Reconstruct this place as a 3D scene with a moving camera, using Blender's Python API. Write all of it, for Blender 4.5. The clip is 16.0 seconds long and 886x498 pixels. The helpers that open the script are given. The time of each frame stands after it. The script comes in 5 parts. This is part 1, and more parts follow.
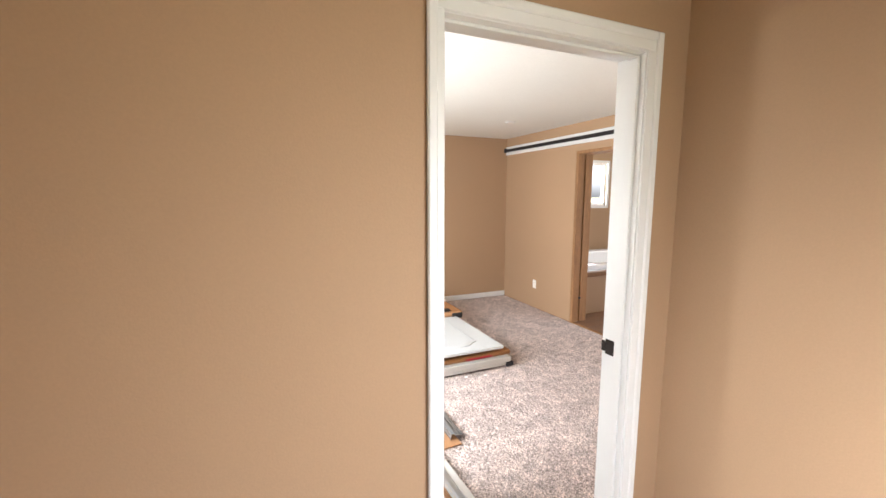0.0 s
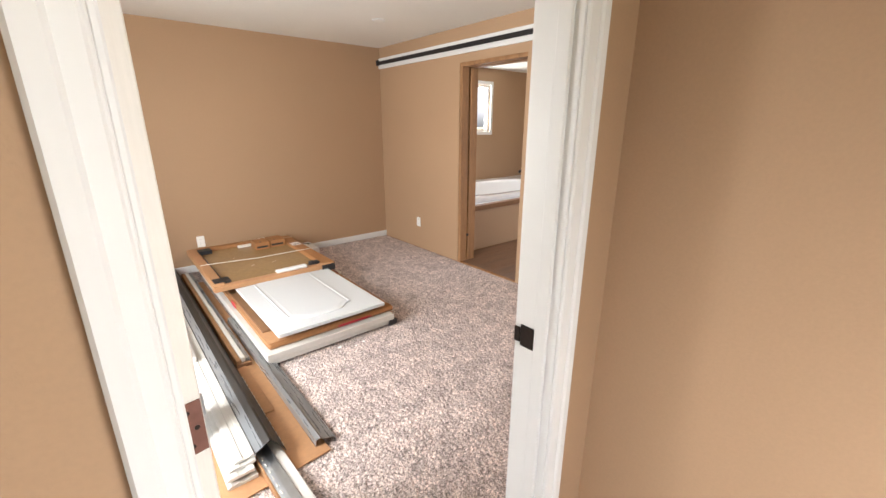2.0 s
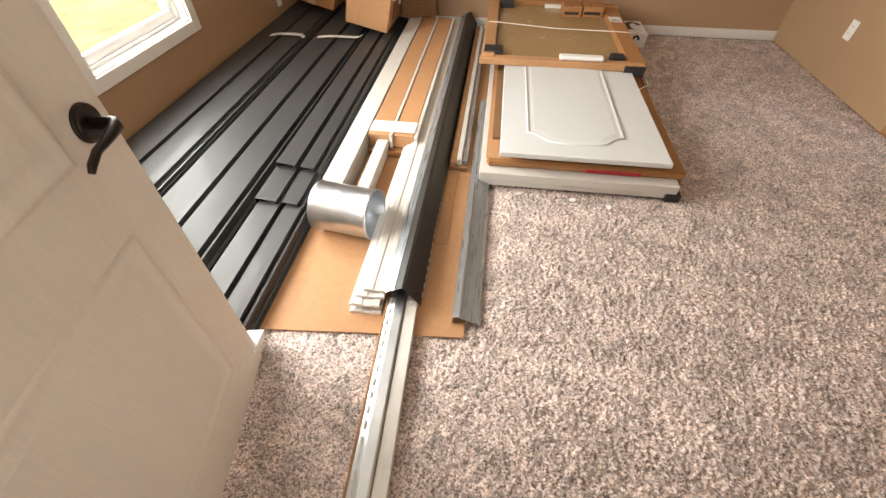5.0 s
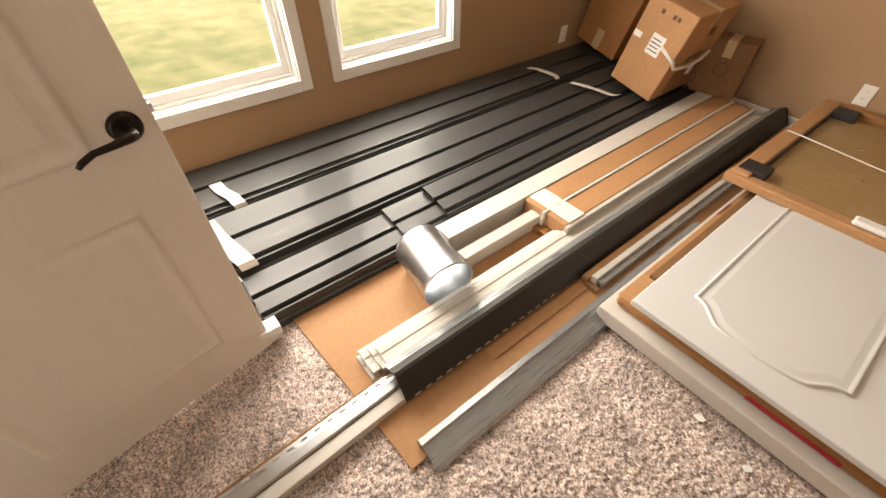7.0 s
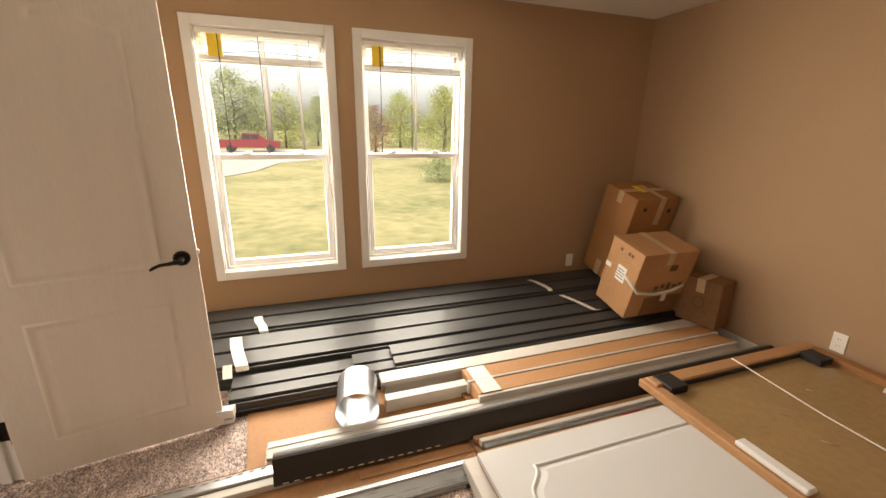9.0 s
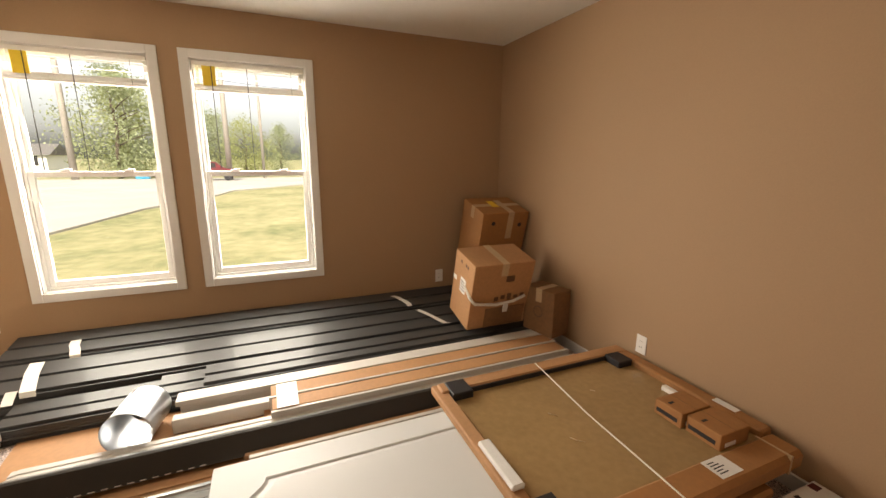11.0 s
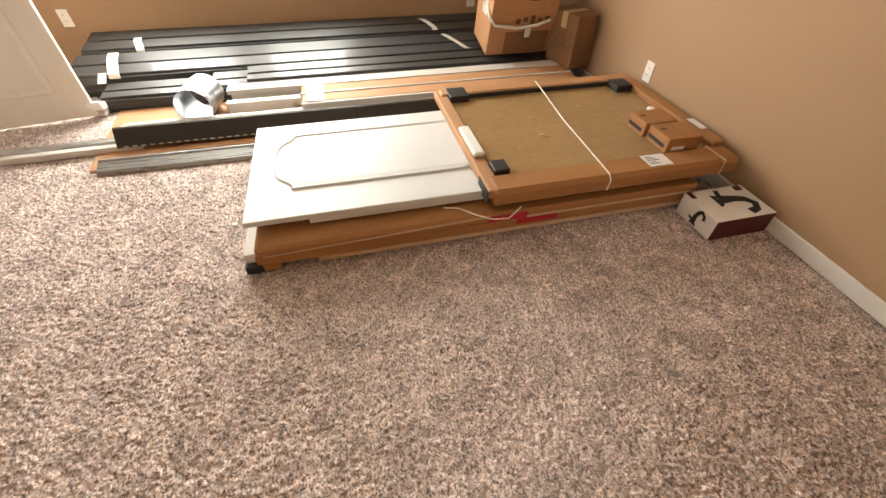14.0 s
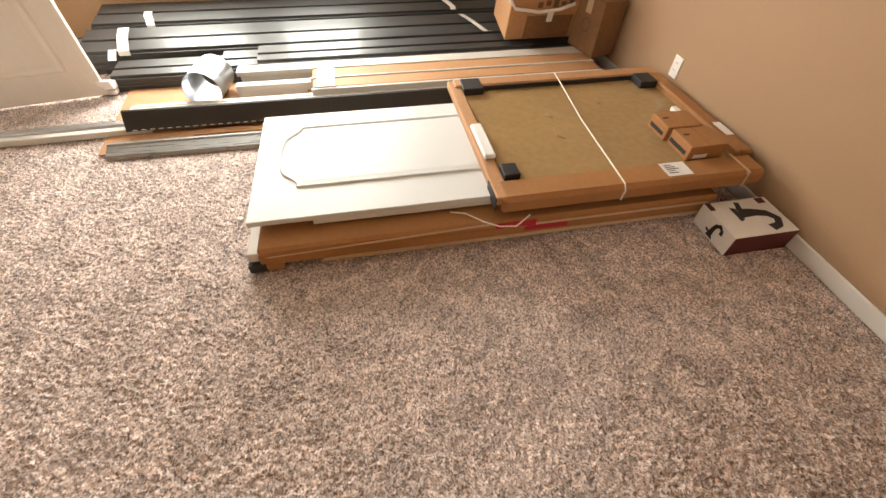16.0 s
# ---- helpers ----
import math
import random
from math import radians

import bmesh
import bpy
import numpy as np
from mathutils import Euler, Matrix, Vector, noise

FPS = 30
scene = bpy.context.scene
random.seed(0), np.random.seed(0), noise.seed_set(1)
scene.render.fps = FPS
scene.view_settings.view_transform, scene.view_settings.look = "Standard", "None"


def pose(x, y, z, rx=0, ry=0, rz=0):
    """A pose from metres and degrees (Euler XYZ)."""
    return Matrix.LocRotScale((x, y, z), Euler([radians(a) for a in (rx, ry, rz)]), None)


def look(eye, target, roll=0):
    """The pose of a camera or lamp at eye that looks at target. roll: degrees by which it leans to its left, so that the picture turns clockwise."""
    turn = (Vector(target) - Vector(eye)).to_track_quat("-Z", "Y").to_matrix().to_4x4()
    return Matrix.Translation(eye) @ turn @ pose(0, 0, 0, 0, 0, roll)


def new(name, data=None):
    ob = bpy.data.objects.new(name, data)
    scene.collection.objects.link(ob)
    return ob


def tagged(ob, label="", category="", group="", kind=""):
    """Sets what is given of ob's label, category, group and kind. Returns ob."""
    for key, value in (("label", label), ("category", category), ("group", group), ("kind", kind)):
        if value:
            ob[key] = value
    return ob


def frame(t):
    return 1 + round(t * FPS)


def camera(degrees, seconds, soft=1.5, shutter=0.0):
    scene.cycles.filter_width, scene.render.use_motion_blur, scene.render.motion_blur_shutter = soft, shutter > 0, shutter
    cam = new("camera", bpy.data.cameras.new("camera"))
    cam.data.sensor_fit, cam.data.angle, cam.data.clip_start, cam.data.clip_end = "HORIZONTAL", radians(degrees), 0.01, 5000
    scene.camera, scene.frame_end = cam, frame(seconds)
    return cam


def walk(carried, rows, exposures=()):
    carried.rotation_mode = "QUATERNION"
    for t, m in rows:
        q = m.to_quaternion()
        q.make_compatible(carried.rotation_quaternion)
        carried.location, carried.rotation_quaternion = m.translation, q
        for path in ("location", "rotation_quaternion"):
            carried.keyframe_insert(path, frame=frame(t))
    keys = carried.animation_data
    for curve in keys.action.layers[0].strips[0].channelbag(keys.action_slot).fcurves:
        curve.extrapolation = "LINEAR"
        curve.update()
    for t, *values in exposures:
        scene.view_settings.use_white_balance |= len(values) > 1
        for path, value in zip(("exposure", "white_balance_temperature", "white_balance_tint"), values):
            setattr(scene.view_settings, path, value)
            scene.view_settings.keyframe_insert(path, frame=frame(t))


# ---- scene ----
cam = camera(94.9, 16.0)
PATH = [
    (0, (0.41, 0.267, 1.546), (1.211, 2.081, 1.285), 0.1),
    (0.5, (0.466, 0.559, 1.514), (1.381, 2.318, 1.257), 0.2),
    (1, (0.482, 0.76, 1.537), (1.537, 2.425, 1.201), 0.1),
    (1.5, (0.594, 0.837, 1.517), (1.756, 2.401, 1.069), -0.0),
    (2, (0.877, 0.844, 1.474), (2.105, 2.312, 0.892), 0.1),
    (2.5, (1.066, 0.924, 1.439), (2.259, 2.373, 0.75), 0.5),
    (3, (1.225, 1.079, 1.405), (2.231, 2.614, 0.61), 0.6),
    (3.5, (1.369, 1.25, 1.304), (1.984, 2.886, 0.333), 0.8),
    (4, (1.453, 1.393, 1.275), (1.741, 2.967, 0.076), 1.0),
    (4.2, (1.46, 1.430, 1.262), (1.655, 2.958, -0.014), 0.5),
    (6.3, (1.683, 1.996, 1.283), (0.908, 3.011, -0.256), -0.0),
    (6.5, (1.73, 2.054, 1.26), (0.844, 3.028, -0.246), -0.1),
    (7, (1.847, 2.203, 1.333), (0.733, 3.09, -0.071), 0.3),
    (7.5, (2.066, 2.315, 1.39), (0.699, 3.145, 0.188), 0.2),
    (8, (2.313, 2.402, 1.414), (0.722, 3.163, 0.47), 0.6),
    (8.5, (2.594, 2.466, 1.438), (0.851, 3.131, 0.718), 0.7),
    (9, (2.807, 2.693, 1.469), (0.995, 3.327, 0.91), 0.8),
    (9.5, (3.017, 3.058, 1.478), (1.206, 3.765, 1.011), 0.4),
    (9.7, (3.007, 3.18, 1.432), (1.226, 3.987, 1.01), 0.4),
    (11.8, (3.48, 3.696, 1.383), (1.667, 4.369, 0.875), 1.0),
    (12, (3.57, 3.732, 1.37), (1.765, 4.355, 0.778), 0.8),
    (12.5, (3.73, 3.802, 1.3), (2.029, 4.365, 0.411), 0.9),
    (13, (3.815, 3.871, 1.238), (2.263, 4.357, 0.075), 0.8),
    (13.5, (3.814, 3.821, 1.258), (2.363, 4.247, -0.05), 1.1),
    (14, (3.706, 3.743, 1.242), (2.319, 4.113, -0.151), 1.3),
    (14.5, (3.628, 3.674, 1.248), (2.316, 3.988, -0.228), 1.3),
    (15, (3.604, 3.687, 1.29), (2.333, 3.975, -0.227), 1.6),
    (15.5, (3.62, 3.74, 1.305), (2.35, 4.018, -0.216), 1.7),
    (16, (3.596, 3.8, 1.314), (2.288, 4.091, -0.171), 2.0),
]
walk(cam, [(t, look(eye, target, roll)) for t, eye, target, roll in PATH], exposures=[(0, 1.85, 5750, 11), (2.0, 1.65, 5900, 12), (3.0, 1.55, 5900, 12), (4.2, 1.45, 6100, 11), (6.5, 1.15, 7100, 15), (7.5, 1.0, 7350, 16), (9.0, 0.92, 7450, 16), (9.7, 0.92, 7400, 16), (11.8, 1.05, 7150, 14), (12.5, 1.38, 6900, 13), (13.2, 1.66, 6700, 11), (16, 1.74, 6650, 11)])

# ---- world, sun, light ----
world = bpy.data.worlds.new("overcast_sky")
scene.world = world
world.use_nodes = True
wn = world.node_tree.nodes
sky = wn.new("ShaderNodeTexSky")
sky.sky_type = "NISHITA"
sky.sun_disc = False
sky.sun_elevation, sky.sun_rotation = radians(50), radians(100)
sky.air_density, sky.dust_density, sky.ozone_density = 1.0, 4.0, 1.0
wn["Background"].inputs["Strength"].default_value = 0.15
haze = wn.new("ShaderNodeHueSaturation")
haze.inputs["Saturation"].default_value, haze.inputs["Value"].default_value = 0.3, 1.15
world.node_tree.links.new(sky.outputs["Color"], haze.inputs["Color"])
world.node_tree.links.new(haze.outputs["Color"], wn["Background"].inputs["Color"])
sun = new("sun", bpy.data.lights.new("sun", "SUN"))
sun.data.energy, sun.data.angle, sun.data.color = 2.9, radians(12), (1.0, 0.95, 0.86)
sun.matrix_world = look((30, -6, 36), (0, 0, 0))


def opening_lamp(name, eye, target, w, h, watts, colour=(1.0, 0.93, 0.82)):
    """Area lamp at an opening: the sky's light at windows, added fill elsewhere."""
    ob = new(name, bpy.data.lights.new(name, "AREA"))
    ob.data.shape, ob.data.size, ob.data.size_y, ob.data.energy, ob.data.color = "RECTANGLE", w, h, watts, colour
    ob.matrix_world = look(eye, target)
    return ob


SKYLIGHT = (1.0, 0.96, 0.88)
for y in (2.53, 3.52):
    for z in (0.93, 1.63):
        win_lamp = opening_lamp("window_sky", (-0.30, y, z), (0.70, y, z - 0.22), 0.74, 0.68, 13.5, SKYLIGHT)
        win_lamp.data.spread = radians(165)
opening_lamp("bath_window_sky", (5.795, 6.09, 1.75), (5.795, 3.0, 1.2), 0.85, 0.72, 12, (1.0, 0.96, 0.90))
# added fill lamp, out of view, that brightens the bathroom's window wall
opening_lamp("bath_south_fill", (5.6, 2.42, 1.5), (5.2, 5.5, 1.3), 1.6, 1.0, 7, (1.0, 0.96, 0.90))
# added fill behind the camera; no window is known there
opening_lamp("hall_south_fill", (1.28, -1.28, 1.05), (0.9, 1.5, 0.8), 1.0, 1.8, 4.0, (1.0, 0.95, 0.88))
# added narrow fill lamp, out of view, aimed to brighten the open door leaf
east_lamp = opening_lamp("hall_east_fill", (1.90, -0.55, 1.1), (0.86, 1.85, 0.8), 1.0, 1.7, 2.5, (1.0, 0.95, 0.88))
east_lamp.data.spread = radians(60)
# added narrow fill lamp, unseen, that lightens only the hall's right wall
side_lamp = opening_lamp("hall_west_fill", (-0.17, -0.35, 0.95), (1.88, 0.15, 0.5), 1.1, 1.2, 6.8, (1.0, 0.95, 0.88))
side_lamp.data.spread = radians(75)


# ---- materials ----
def mat(name, base, rough=0.5, metal=0.0, var=0.12, scale=3.0, fine=60.0, bump=0.0, bump_scale=None, stretch=(1, 1, 1), coat=0.0, second=None, sheen=0.0, rand=0.0):
    m = bpy.data.materials.new(name)
    m.use_nodes = True
    nt = m.node_tree
    n, ln = nt.nodes, nt.links.new
    b = n["Principled BSDF"]
    b.inputs["Metallic"].default_value = metal
    b.inputs["Coat Weight"].default_value = coat
    b.inputs["Sheen Weight"].default_value = sheen
    tc = n.new("ShaderNodeTexCoord")
    mp = n.new("ShaderNodeMapping")
    mp.inputs["Scale"].default_value = stretch
    ln(tc.outputs["Object"], mp.inputs["Vector"])
    big = n.new("ShaderNodeTexNoise")
    big.inputs["Scale"].default_value, big.inputs["Detail"].default_value = scale, 4
    small = n.new("ShaderNodeTexNoise")
    small.inputs["Scale"].default_value, small.inputs["Detail"].default_value = fine, 3
    for x in (big, small):
        ln(mp.outputs["Vector"], x.inputs["Vector"])
    add = n.new("ShaderNodeMath")
    add.operation = "ADD"
    ln(big.outputs["Fac"], add.inputs[0])
    ln(small.outputs["Fac"], add.inputs[1])
    ramp = n.new("ShaderNodeMapRange")
    ramp.inputs["From Min"].default_value, ramp.inputs["From Max"].default_value = 0.65, 1.35
    ln(add.outputs[0], ramp.inputs["Value"])
    mix = n.new("ShaderNodeMix")
    mix.data_type = "RGBA"
    lo = [c * (1 - var) for c in base]
    hi = [min(1, c * (1 + var)) for c in (second or base)]
    mix.inputs["A"].default_value, mix.inputs["B"].default_value = (*lo, 1), (*hi, 1)
    ln(ramp.outputs["Result"], mix.inputs["Factor"])
    out = mix.outputs["Result"]
    if rand:
        info = n.new("ShaderNodeObjectInfo")
        hsv = n.new("ShaderNodeHueSaturation")
        rr = n.new("ShaderNodeMapRange")
        rr.inputs["To Min"].default_value, rr.inputs["To Max"].default_value = 1 - rand, 1 + rand
        ln(info.outputs["Random"], rr.inputs["Value"])
        ln(rr.outputs["Result"], hsv.inputs["Value"])
        ln(out, hsv.inputs["Color"])
        out = hsv.outputs["Color"]
    ln(out, b.inputs["Base Color"])
    rm = n.new("ShaderNodeMapRange")
    rm.inputs["To Min"].default_value, rm.inputs["To Max"].default_value = rough * 0.88, min(1, rough * 1.12)
    ln(small.outputs["Fac"], rm.inputs["Value"])
    ln(rm.outputs["Result"], b.inputs["Roughness"])
    if bump:
        bt = n.new("ShaderNodeTexNoise")
        bt.inputs["Scale"].default_value, bt.inputs["Detail"].default_value = bump_scale or fine, 4
        ln(mp.outputs["Vector"], bt.inputs["Vector"])
        bp = n.new("ShaderNodeBump")
        bp.inputs["Strength"].default_value, bp.inputs["Distance"].default_value = bump, 0.004
        ln(bt.outputs["Fac"], bp.inputs["Height"])
        ln(bp.outputs["Normal"], b.inputs["Normal"])
    return m


TAN = mat("tan_wall_paint", (0.39, 0.252, 0.145), 0.75, var=0.05, scale=0.8, fine=140, bump=0.12, bump_scale=160)
CEIL = mat("white_ceiling_paint", (0.78, 0.76, 0.70), 0.9, var=0.04, scale=1.2, fine=90, bump=0.3, bump_scale=110)
TRIM = mat("white_trim_paint", (0.74, 0.735, 0.71), 0.40, var=0.02, scale=1.2, fine=14)
VINYL = mat("white_window_vinyl", (0.86, 0.86, 0.84), 0.35, var=0.012, scale=2, fine=50)
DOORW = mat("white_moulded_door_skin", (0.74, 0.70, 0.63), 0.5, var=0.05, scale=1.5, fine=30, bump=0.1, bump_scale=90, stretch=(6, 6, 0.6))
CARPET_BASE = mat("carpet_backing", (0.16, 0.13, 0.115), 0.95, var=0.3, scale=2.2, fine=130, bump=1.0, bump_scale=170, sheen=0.2)


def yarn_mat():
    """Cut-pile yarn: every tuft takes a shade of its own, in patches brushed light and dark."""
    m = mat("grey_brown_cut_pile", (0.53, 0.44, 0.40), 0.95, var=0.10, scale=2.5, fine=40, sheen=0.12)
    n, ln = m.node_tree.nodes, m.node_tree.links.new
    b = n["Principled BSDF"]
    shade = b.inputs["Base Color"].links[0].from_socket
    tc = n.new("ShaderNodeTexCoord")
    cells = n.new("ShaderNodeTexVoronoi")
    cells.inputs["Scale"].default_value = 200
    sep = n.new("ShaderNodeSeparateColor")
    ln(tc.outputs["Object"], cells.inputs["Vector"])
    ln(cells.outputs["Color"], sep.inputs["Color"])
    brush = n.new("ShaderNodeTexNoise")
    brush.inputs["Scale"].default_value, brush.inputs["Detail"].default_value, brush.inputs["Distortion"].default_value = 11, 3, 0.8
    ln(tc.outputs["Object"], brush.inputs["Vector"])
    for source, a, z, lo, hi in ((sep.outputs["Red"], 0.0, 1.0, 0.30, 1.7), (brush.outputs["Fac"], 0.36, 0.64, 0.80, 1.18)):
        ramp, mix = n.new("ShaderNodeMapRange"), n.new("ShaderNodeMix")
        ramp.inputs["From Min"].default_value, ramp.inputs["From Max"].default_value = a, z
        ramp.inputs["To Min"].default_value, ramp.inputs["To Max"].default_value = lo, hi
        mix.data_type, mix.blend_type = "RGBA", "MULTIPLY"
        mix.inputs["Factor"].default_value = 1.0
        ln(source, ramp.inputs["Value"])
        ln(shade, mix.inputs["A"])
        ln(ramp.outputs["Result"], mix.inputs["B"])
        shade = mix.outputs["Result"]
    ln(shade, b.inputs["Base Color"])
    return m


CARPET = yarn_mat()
RAWWOOD = mat("raw_pine_stud", (0.30, 0.155, 0.065), 0.75, var=0.3, scale=2, fine=26, bump=0.25, bump_scale=60, stretch=(7, 7, 0.5))
CARD = mat("kraft_cardboard", (0.34, 0.158, 0.054), 0.72, var=0.12, scale=3, fine=45, bump=0.05, stretch=(1, 1, 1))
CARD2 = mat("pale_kraft_cardboard", (0.44, 0.235, 0.108), 0.7, var=0.12, scale=3, fine=45, bump=0.05)
PALEKRAFT = mat("pale_kraft_edge", (0.56, 0.40, 0.25), 0.7, var=0.1, scale=4, fine=40)
CARDDARK = mat("worn_brown_cardboard", (0.21, 0.105, 0.043), 0.7, var=0.2, scale=4, fine=40, bump=0.08)
FILM = mat("kraft_sheet_under_plastic_film", (0.34, 0.225, 0.105), 0.20, var=0.12, scale=2, fine=30, bump=0.05, bump_scale=8)
BRONZE = mat("charcoal_painted_steel", (0.048, 0.049, 0.049), 0.48, metal=0.1, var=0.12, scale=2, fine=25, bump=0.02, bump_scale=30, stretch=(3, 0.6, 3), coat=0.12)
BRONZE_DK = mat("dark_bronze_steel_matte", (0.020, 0.017, 0.013), 0.5, var=0.15, scale=3, fine=25)
GREYSTEEL = mat("grey_painted_steel", (0.34, 0.36, 0.37), 0.28, metal=0.6, var=0.06, scale=2, fine=14, coat=0.1, stretch=(6, 0.3, 6))
GALV = mat("galvanised_steel", (0.58, 0.61, 0.64), 0.36, metal=1.0, var=0.08, scale=9, fine=24, bump=0.03, bump_scale=20)
# black foam and plastic; also the painted shade between the opening's studs
BLACK = mat("black_plastic_foam_and_shade", (0.018, 0.017, 0.018), 0.6, var=0.2, scale=10, fine=80, bump=0.1)
ORB = mat("oil_rubbed_bronze", (0.022, 0.015, 0.012), 0.38, metal=0.6, var=0.25, scale=20, fine=90)
BLKSTEEL = mat("black_powder_coat_steel", (0.012, 0.011, 0.012), 0.45, var=0.1, scale=10, fine=90)
WHITEB = mat("white_primed_board", (0.60, 0.58, 0.535), 0.45, var=0.05, scale=4, fine=40, bump=0.04, stretch=(4, 0.7, 4))
WHITEGLOSS = mat("white_foil_door_panel", (0.64, 0.66, 0.66), 0.5, var=0.008, scale=1.5, fine=3)
TAPE = mat("white_packing_tape", (0.72, 0.71, 0.66), 0.5, var=0.08, scale=12, fine=60, bump=0.2, bump_scale=30)
BTAPE = mat("tan_packing_tape", (0.50, 0.36, 0.21), 0.3, var=0.1, scale=12, fine=60, bump=0.1, bump_scale=30)
PAPER = mat("white_paper_label", (0.78, 0.77, 0.74), 0.6, var=0.05, scale=10, fine=60)
INK = mat("black_print", (0.02, 0.018, 0.018), 0.6, var=0.1)
BROWNINK = mat("brown_print", (0.12, 0.06, 0.03), 0.6, var=0.1)
RED = mat("red_print", (0.42, 0.012, 0.03), 0.5, var=0.1)
DKRED = mat("dark_red_card", (0.085, 0.008, 0.010), 0.45, var=0.1)
YELLOW = mat("yellow_tag", (0.85, 0.62, 0.05), 0.5, var=0.05)
FOAM = mat("white_foam", (0.78, 0.78, 0.76), 0.8, var=0.05, scale=30, fine=150, bump=0.3, bump_scale=200)
TUB = mat("white_acrylic_tub", (0.82, 0.82, 0.80), 0.15, var=0.02, coat=0.3)
BLIND = mat("white_blind_vinyl", (0.82, 0.80, 0.74), 0.45, var=0.03)
CORD = mat("dark_blind_cord", (0.06, 0.06, 0.05), 0.6, var=0.1)
STRING = mat("white_plastic_strap", (0.80, 0.76, 0.66), 0.4, var=0.05)
PLATE = mat("white_outlet_plastic", (0.82, 0.80, 0.75), 0.3, var=0.02)
VINYLFLOOR = mat("brown_wood_vinyl_plank", (0.16, 0.085, 0.045), 0.4, var=0.3, scale=2, fine=20, bump=0.08, stretch=(0.8, 9, 1), rand=0.12)
GRASS = mat("dry_lawn", (0.19, 0.21, 0.075), 0.95, var=0.3, scale=0.4, fine=2.6, second=(0.29, 0.25, 0.13), bump=0.6, bump_scale=30)
GRAVEL = mat("pale_gravel", (0.38, 0.355, 0.315), 0.95, var=0.15, scale=0.3, fine=12, bump=0.6)
ASPH = mat("grey_asphalt", (0.12, 0.12, 0.12), 0.9, var=0.15, scale=0.3, fine=12)
LEAF = mat("green_foliage", (0.21, 0.24, 0.12), 0.6, var=0.2, scale=0.4, fine=3, second=(0.30, 0.33, 0.17))
LEAFY = mat("yellow_green_foliage", (0.27, 0.29, 0.10), 0.6, var=0.25, scale=0.6, fine=4)
LEAFR = mat("red_brown_foliage", (0.18, 0.09, 0.05), 0.6, var=0.35, scale=0.6, fine=4)
BARK = mat("grey_bark", (0.12, 0.09, 0.065), 0.9, var=0.3, scale=3, fine=20)
POLE = mat("weathered_pole_wood", (0.34, 0.30, 0.26), 0.85, var=0.2, scale=2, fine=20, stretch=(5, 5, 0.5))
WHITEPAINT = mat("white_metal_paint", (0.75, 0.75, 0.73), 0.4, var=0.06)
BLUE = mat("blue_plastic", (0.03, 0.30, 0.50), 0.5, var=0.1)
CARRED = mat("red_car_paint", (0.15, 0.018, 0.026), 0.3, var=0.05, coat=0.5)
ROOFM = mat("grey_roof_shingle", (0.14, 0.13, 0.12), 0.9, var=0.2)


def glass_mat():
    m = bpy.data.materials.new("window_glass")
    m.use_nodes = True
    n, ln = m.node_tree.nodes, m.node_tree.links.new
    n.remove(n["Principled BSDF"])
    tr, gl, mx, fr = (n.new("ShaderNodeBsdfTransparent"), n.new("ShaderNodeBsdfGlossy"), n.new("ShaderNodeMixShader"), n.new("ShaderNodeLayerWeight"))
    gl.inputs["Roughness"].default_value = 0.02
    tr.inputs["Color"].default_value = (0.96, 0.98, 0.97, 1)
    fr.inputs["Blend"].default_value = 0.25
    low = n.new("ShaderNodeMath")
    low.operation = "MULTIPLY"
    low.inputs[1].default_value = 0.12
    ln(fr.outputs["Facing"], low.inputs[0])
    ln(low.outputs[0], mx.inputs["Fac"])
    ln(tr.outputs[0], mx.inputs[1])
    ln(gl.outputs[0], mx.inputs[2])
    ln(mx.outputs[0], n["Material Output"].inputs["Surface"])
    return m


GLASS = glass_mat()


# ---- mesh helpers ----
def box(bm, x0, x1, y0, y1, z0, z1, bevel=0.0, seg=1):
    vs = [bm.verts.new((x, y, z)) for z in (z0, z1) for y in (y0, y1) for x in (x0, x1)]
    fs = [bm.faces.new([vs[i] for i in f]) for f in ((0, 2, 3, 1), (4, 5, 7, 6), (0, 1, 5, 4), (2, 6, 7, 3), (0, 4, 6, 2), (1, 3, 7, 5))]
    if bevel:
        es = list({e for f in fs for e in f.edges})
        bmesh.ops.bevel(bm, geom=es, offset=bevel, segments=seg, affect="EDGES", profile=0.5)
    return bm


def boxes(*rows, bevel=0.0):
    bm = bmesh.new()
    for r in rows:
        box(bm, *r, bevel=bevel)
    return bm


def prism(bm, prof, axis, a, b):
    """Closed profile of (u, v) pushed along an axis from a to b; axis 'y': u is x, v is z; 'x': u is y, v is z; 'z': u is x, v is y."""
    def at(u, v, w):
        return {"y": (u, w, v), "x": (w, u, v), "z": (u, v, w)}[axis]
    p = [bm.verts.new(at(u, v, a)) for u, v in prof]
    q = [bm.verts.new(at(u, v, b)) for u, v in prof]
    n = len(prof)
    for i in range(n):
        bm.faces.new((p[i], p[(i + 1) % n], q[(i + 1) % n], q[i]))
    bm.faces.new(p[::-1])
    bm.faces.new(q)
    bmesh.ops.recalc_face_normals(bm, faces=bm.faces)
    return bm


def sheet(line, t):
    """Closed profile of a bent sheet that follows line, t thick."""
    pts = [Vector(p) for p in line]
    off = []
    for i, p in enumerate(pts):
        d = (pts[min(i + 1, len(pts) - 1)] - pts[max(i - 1, 0)]).normalized()
        off.append((p.x + d.y * t, p.y - d.x * t))
    return [tuple(p) for p in pts] + off[::-1]


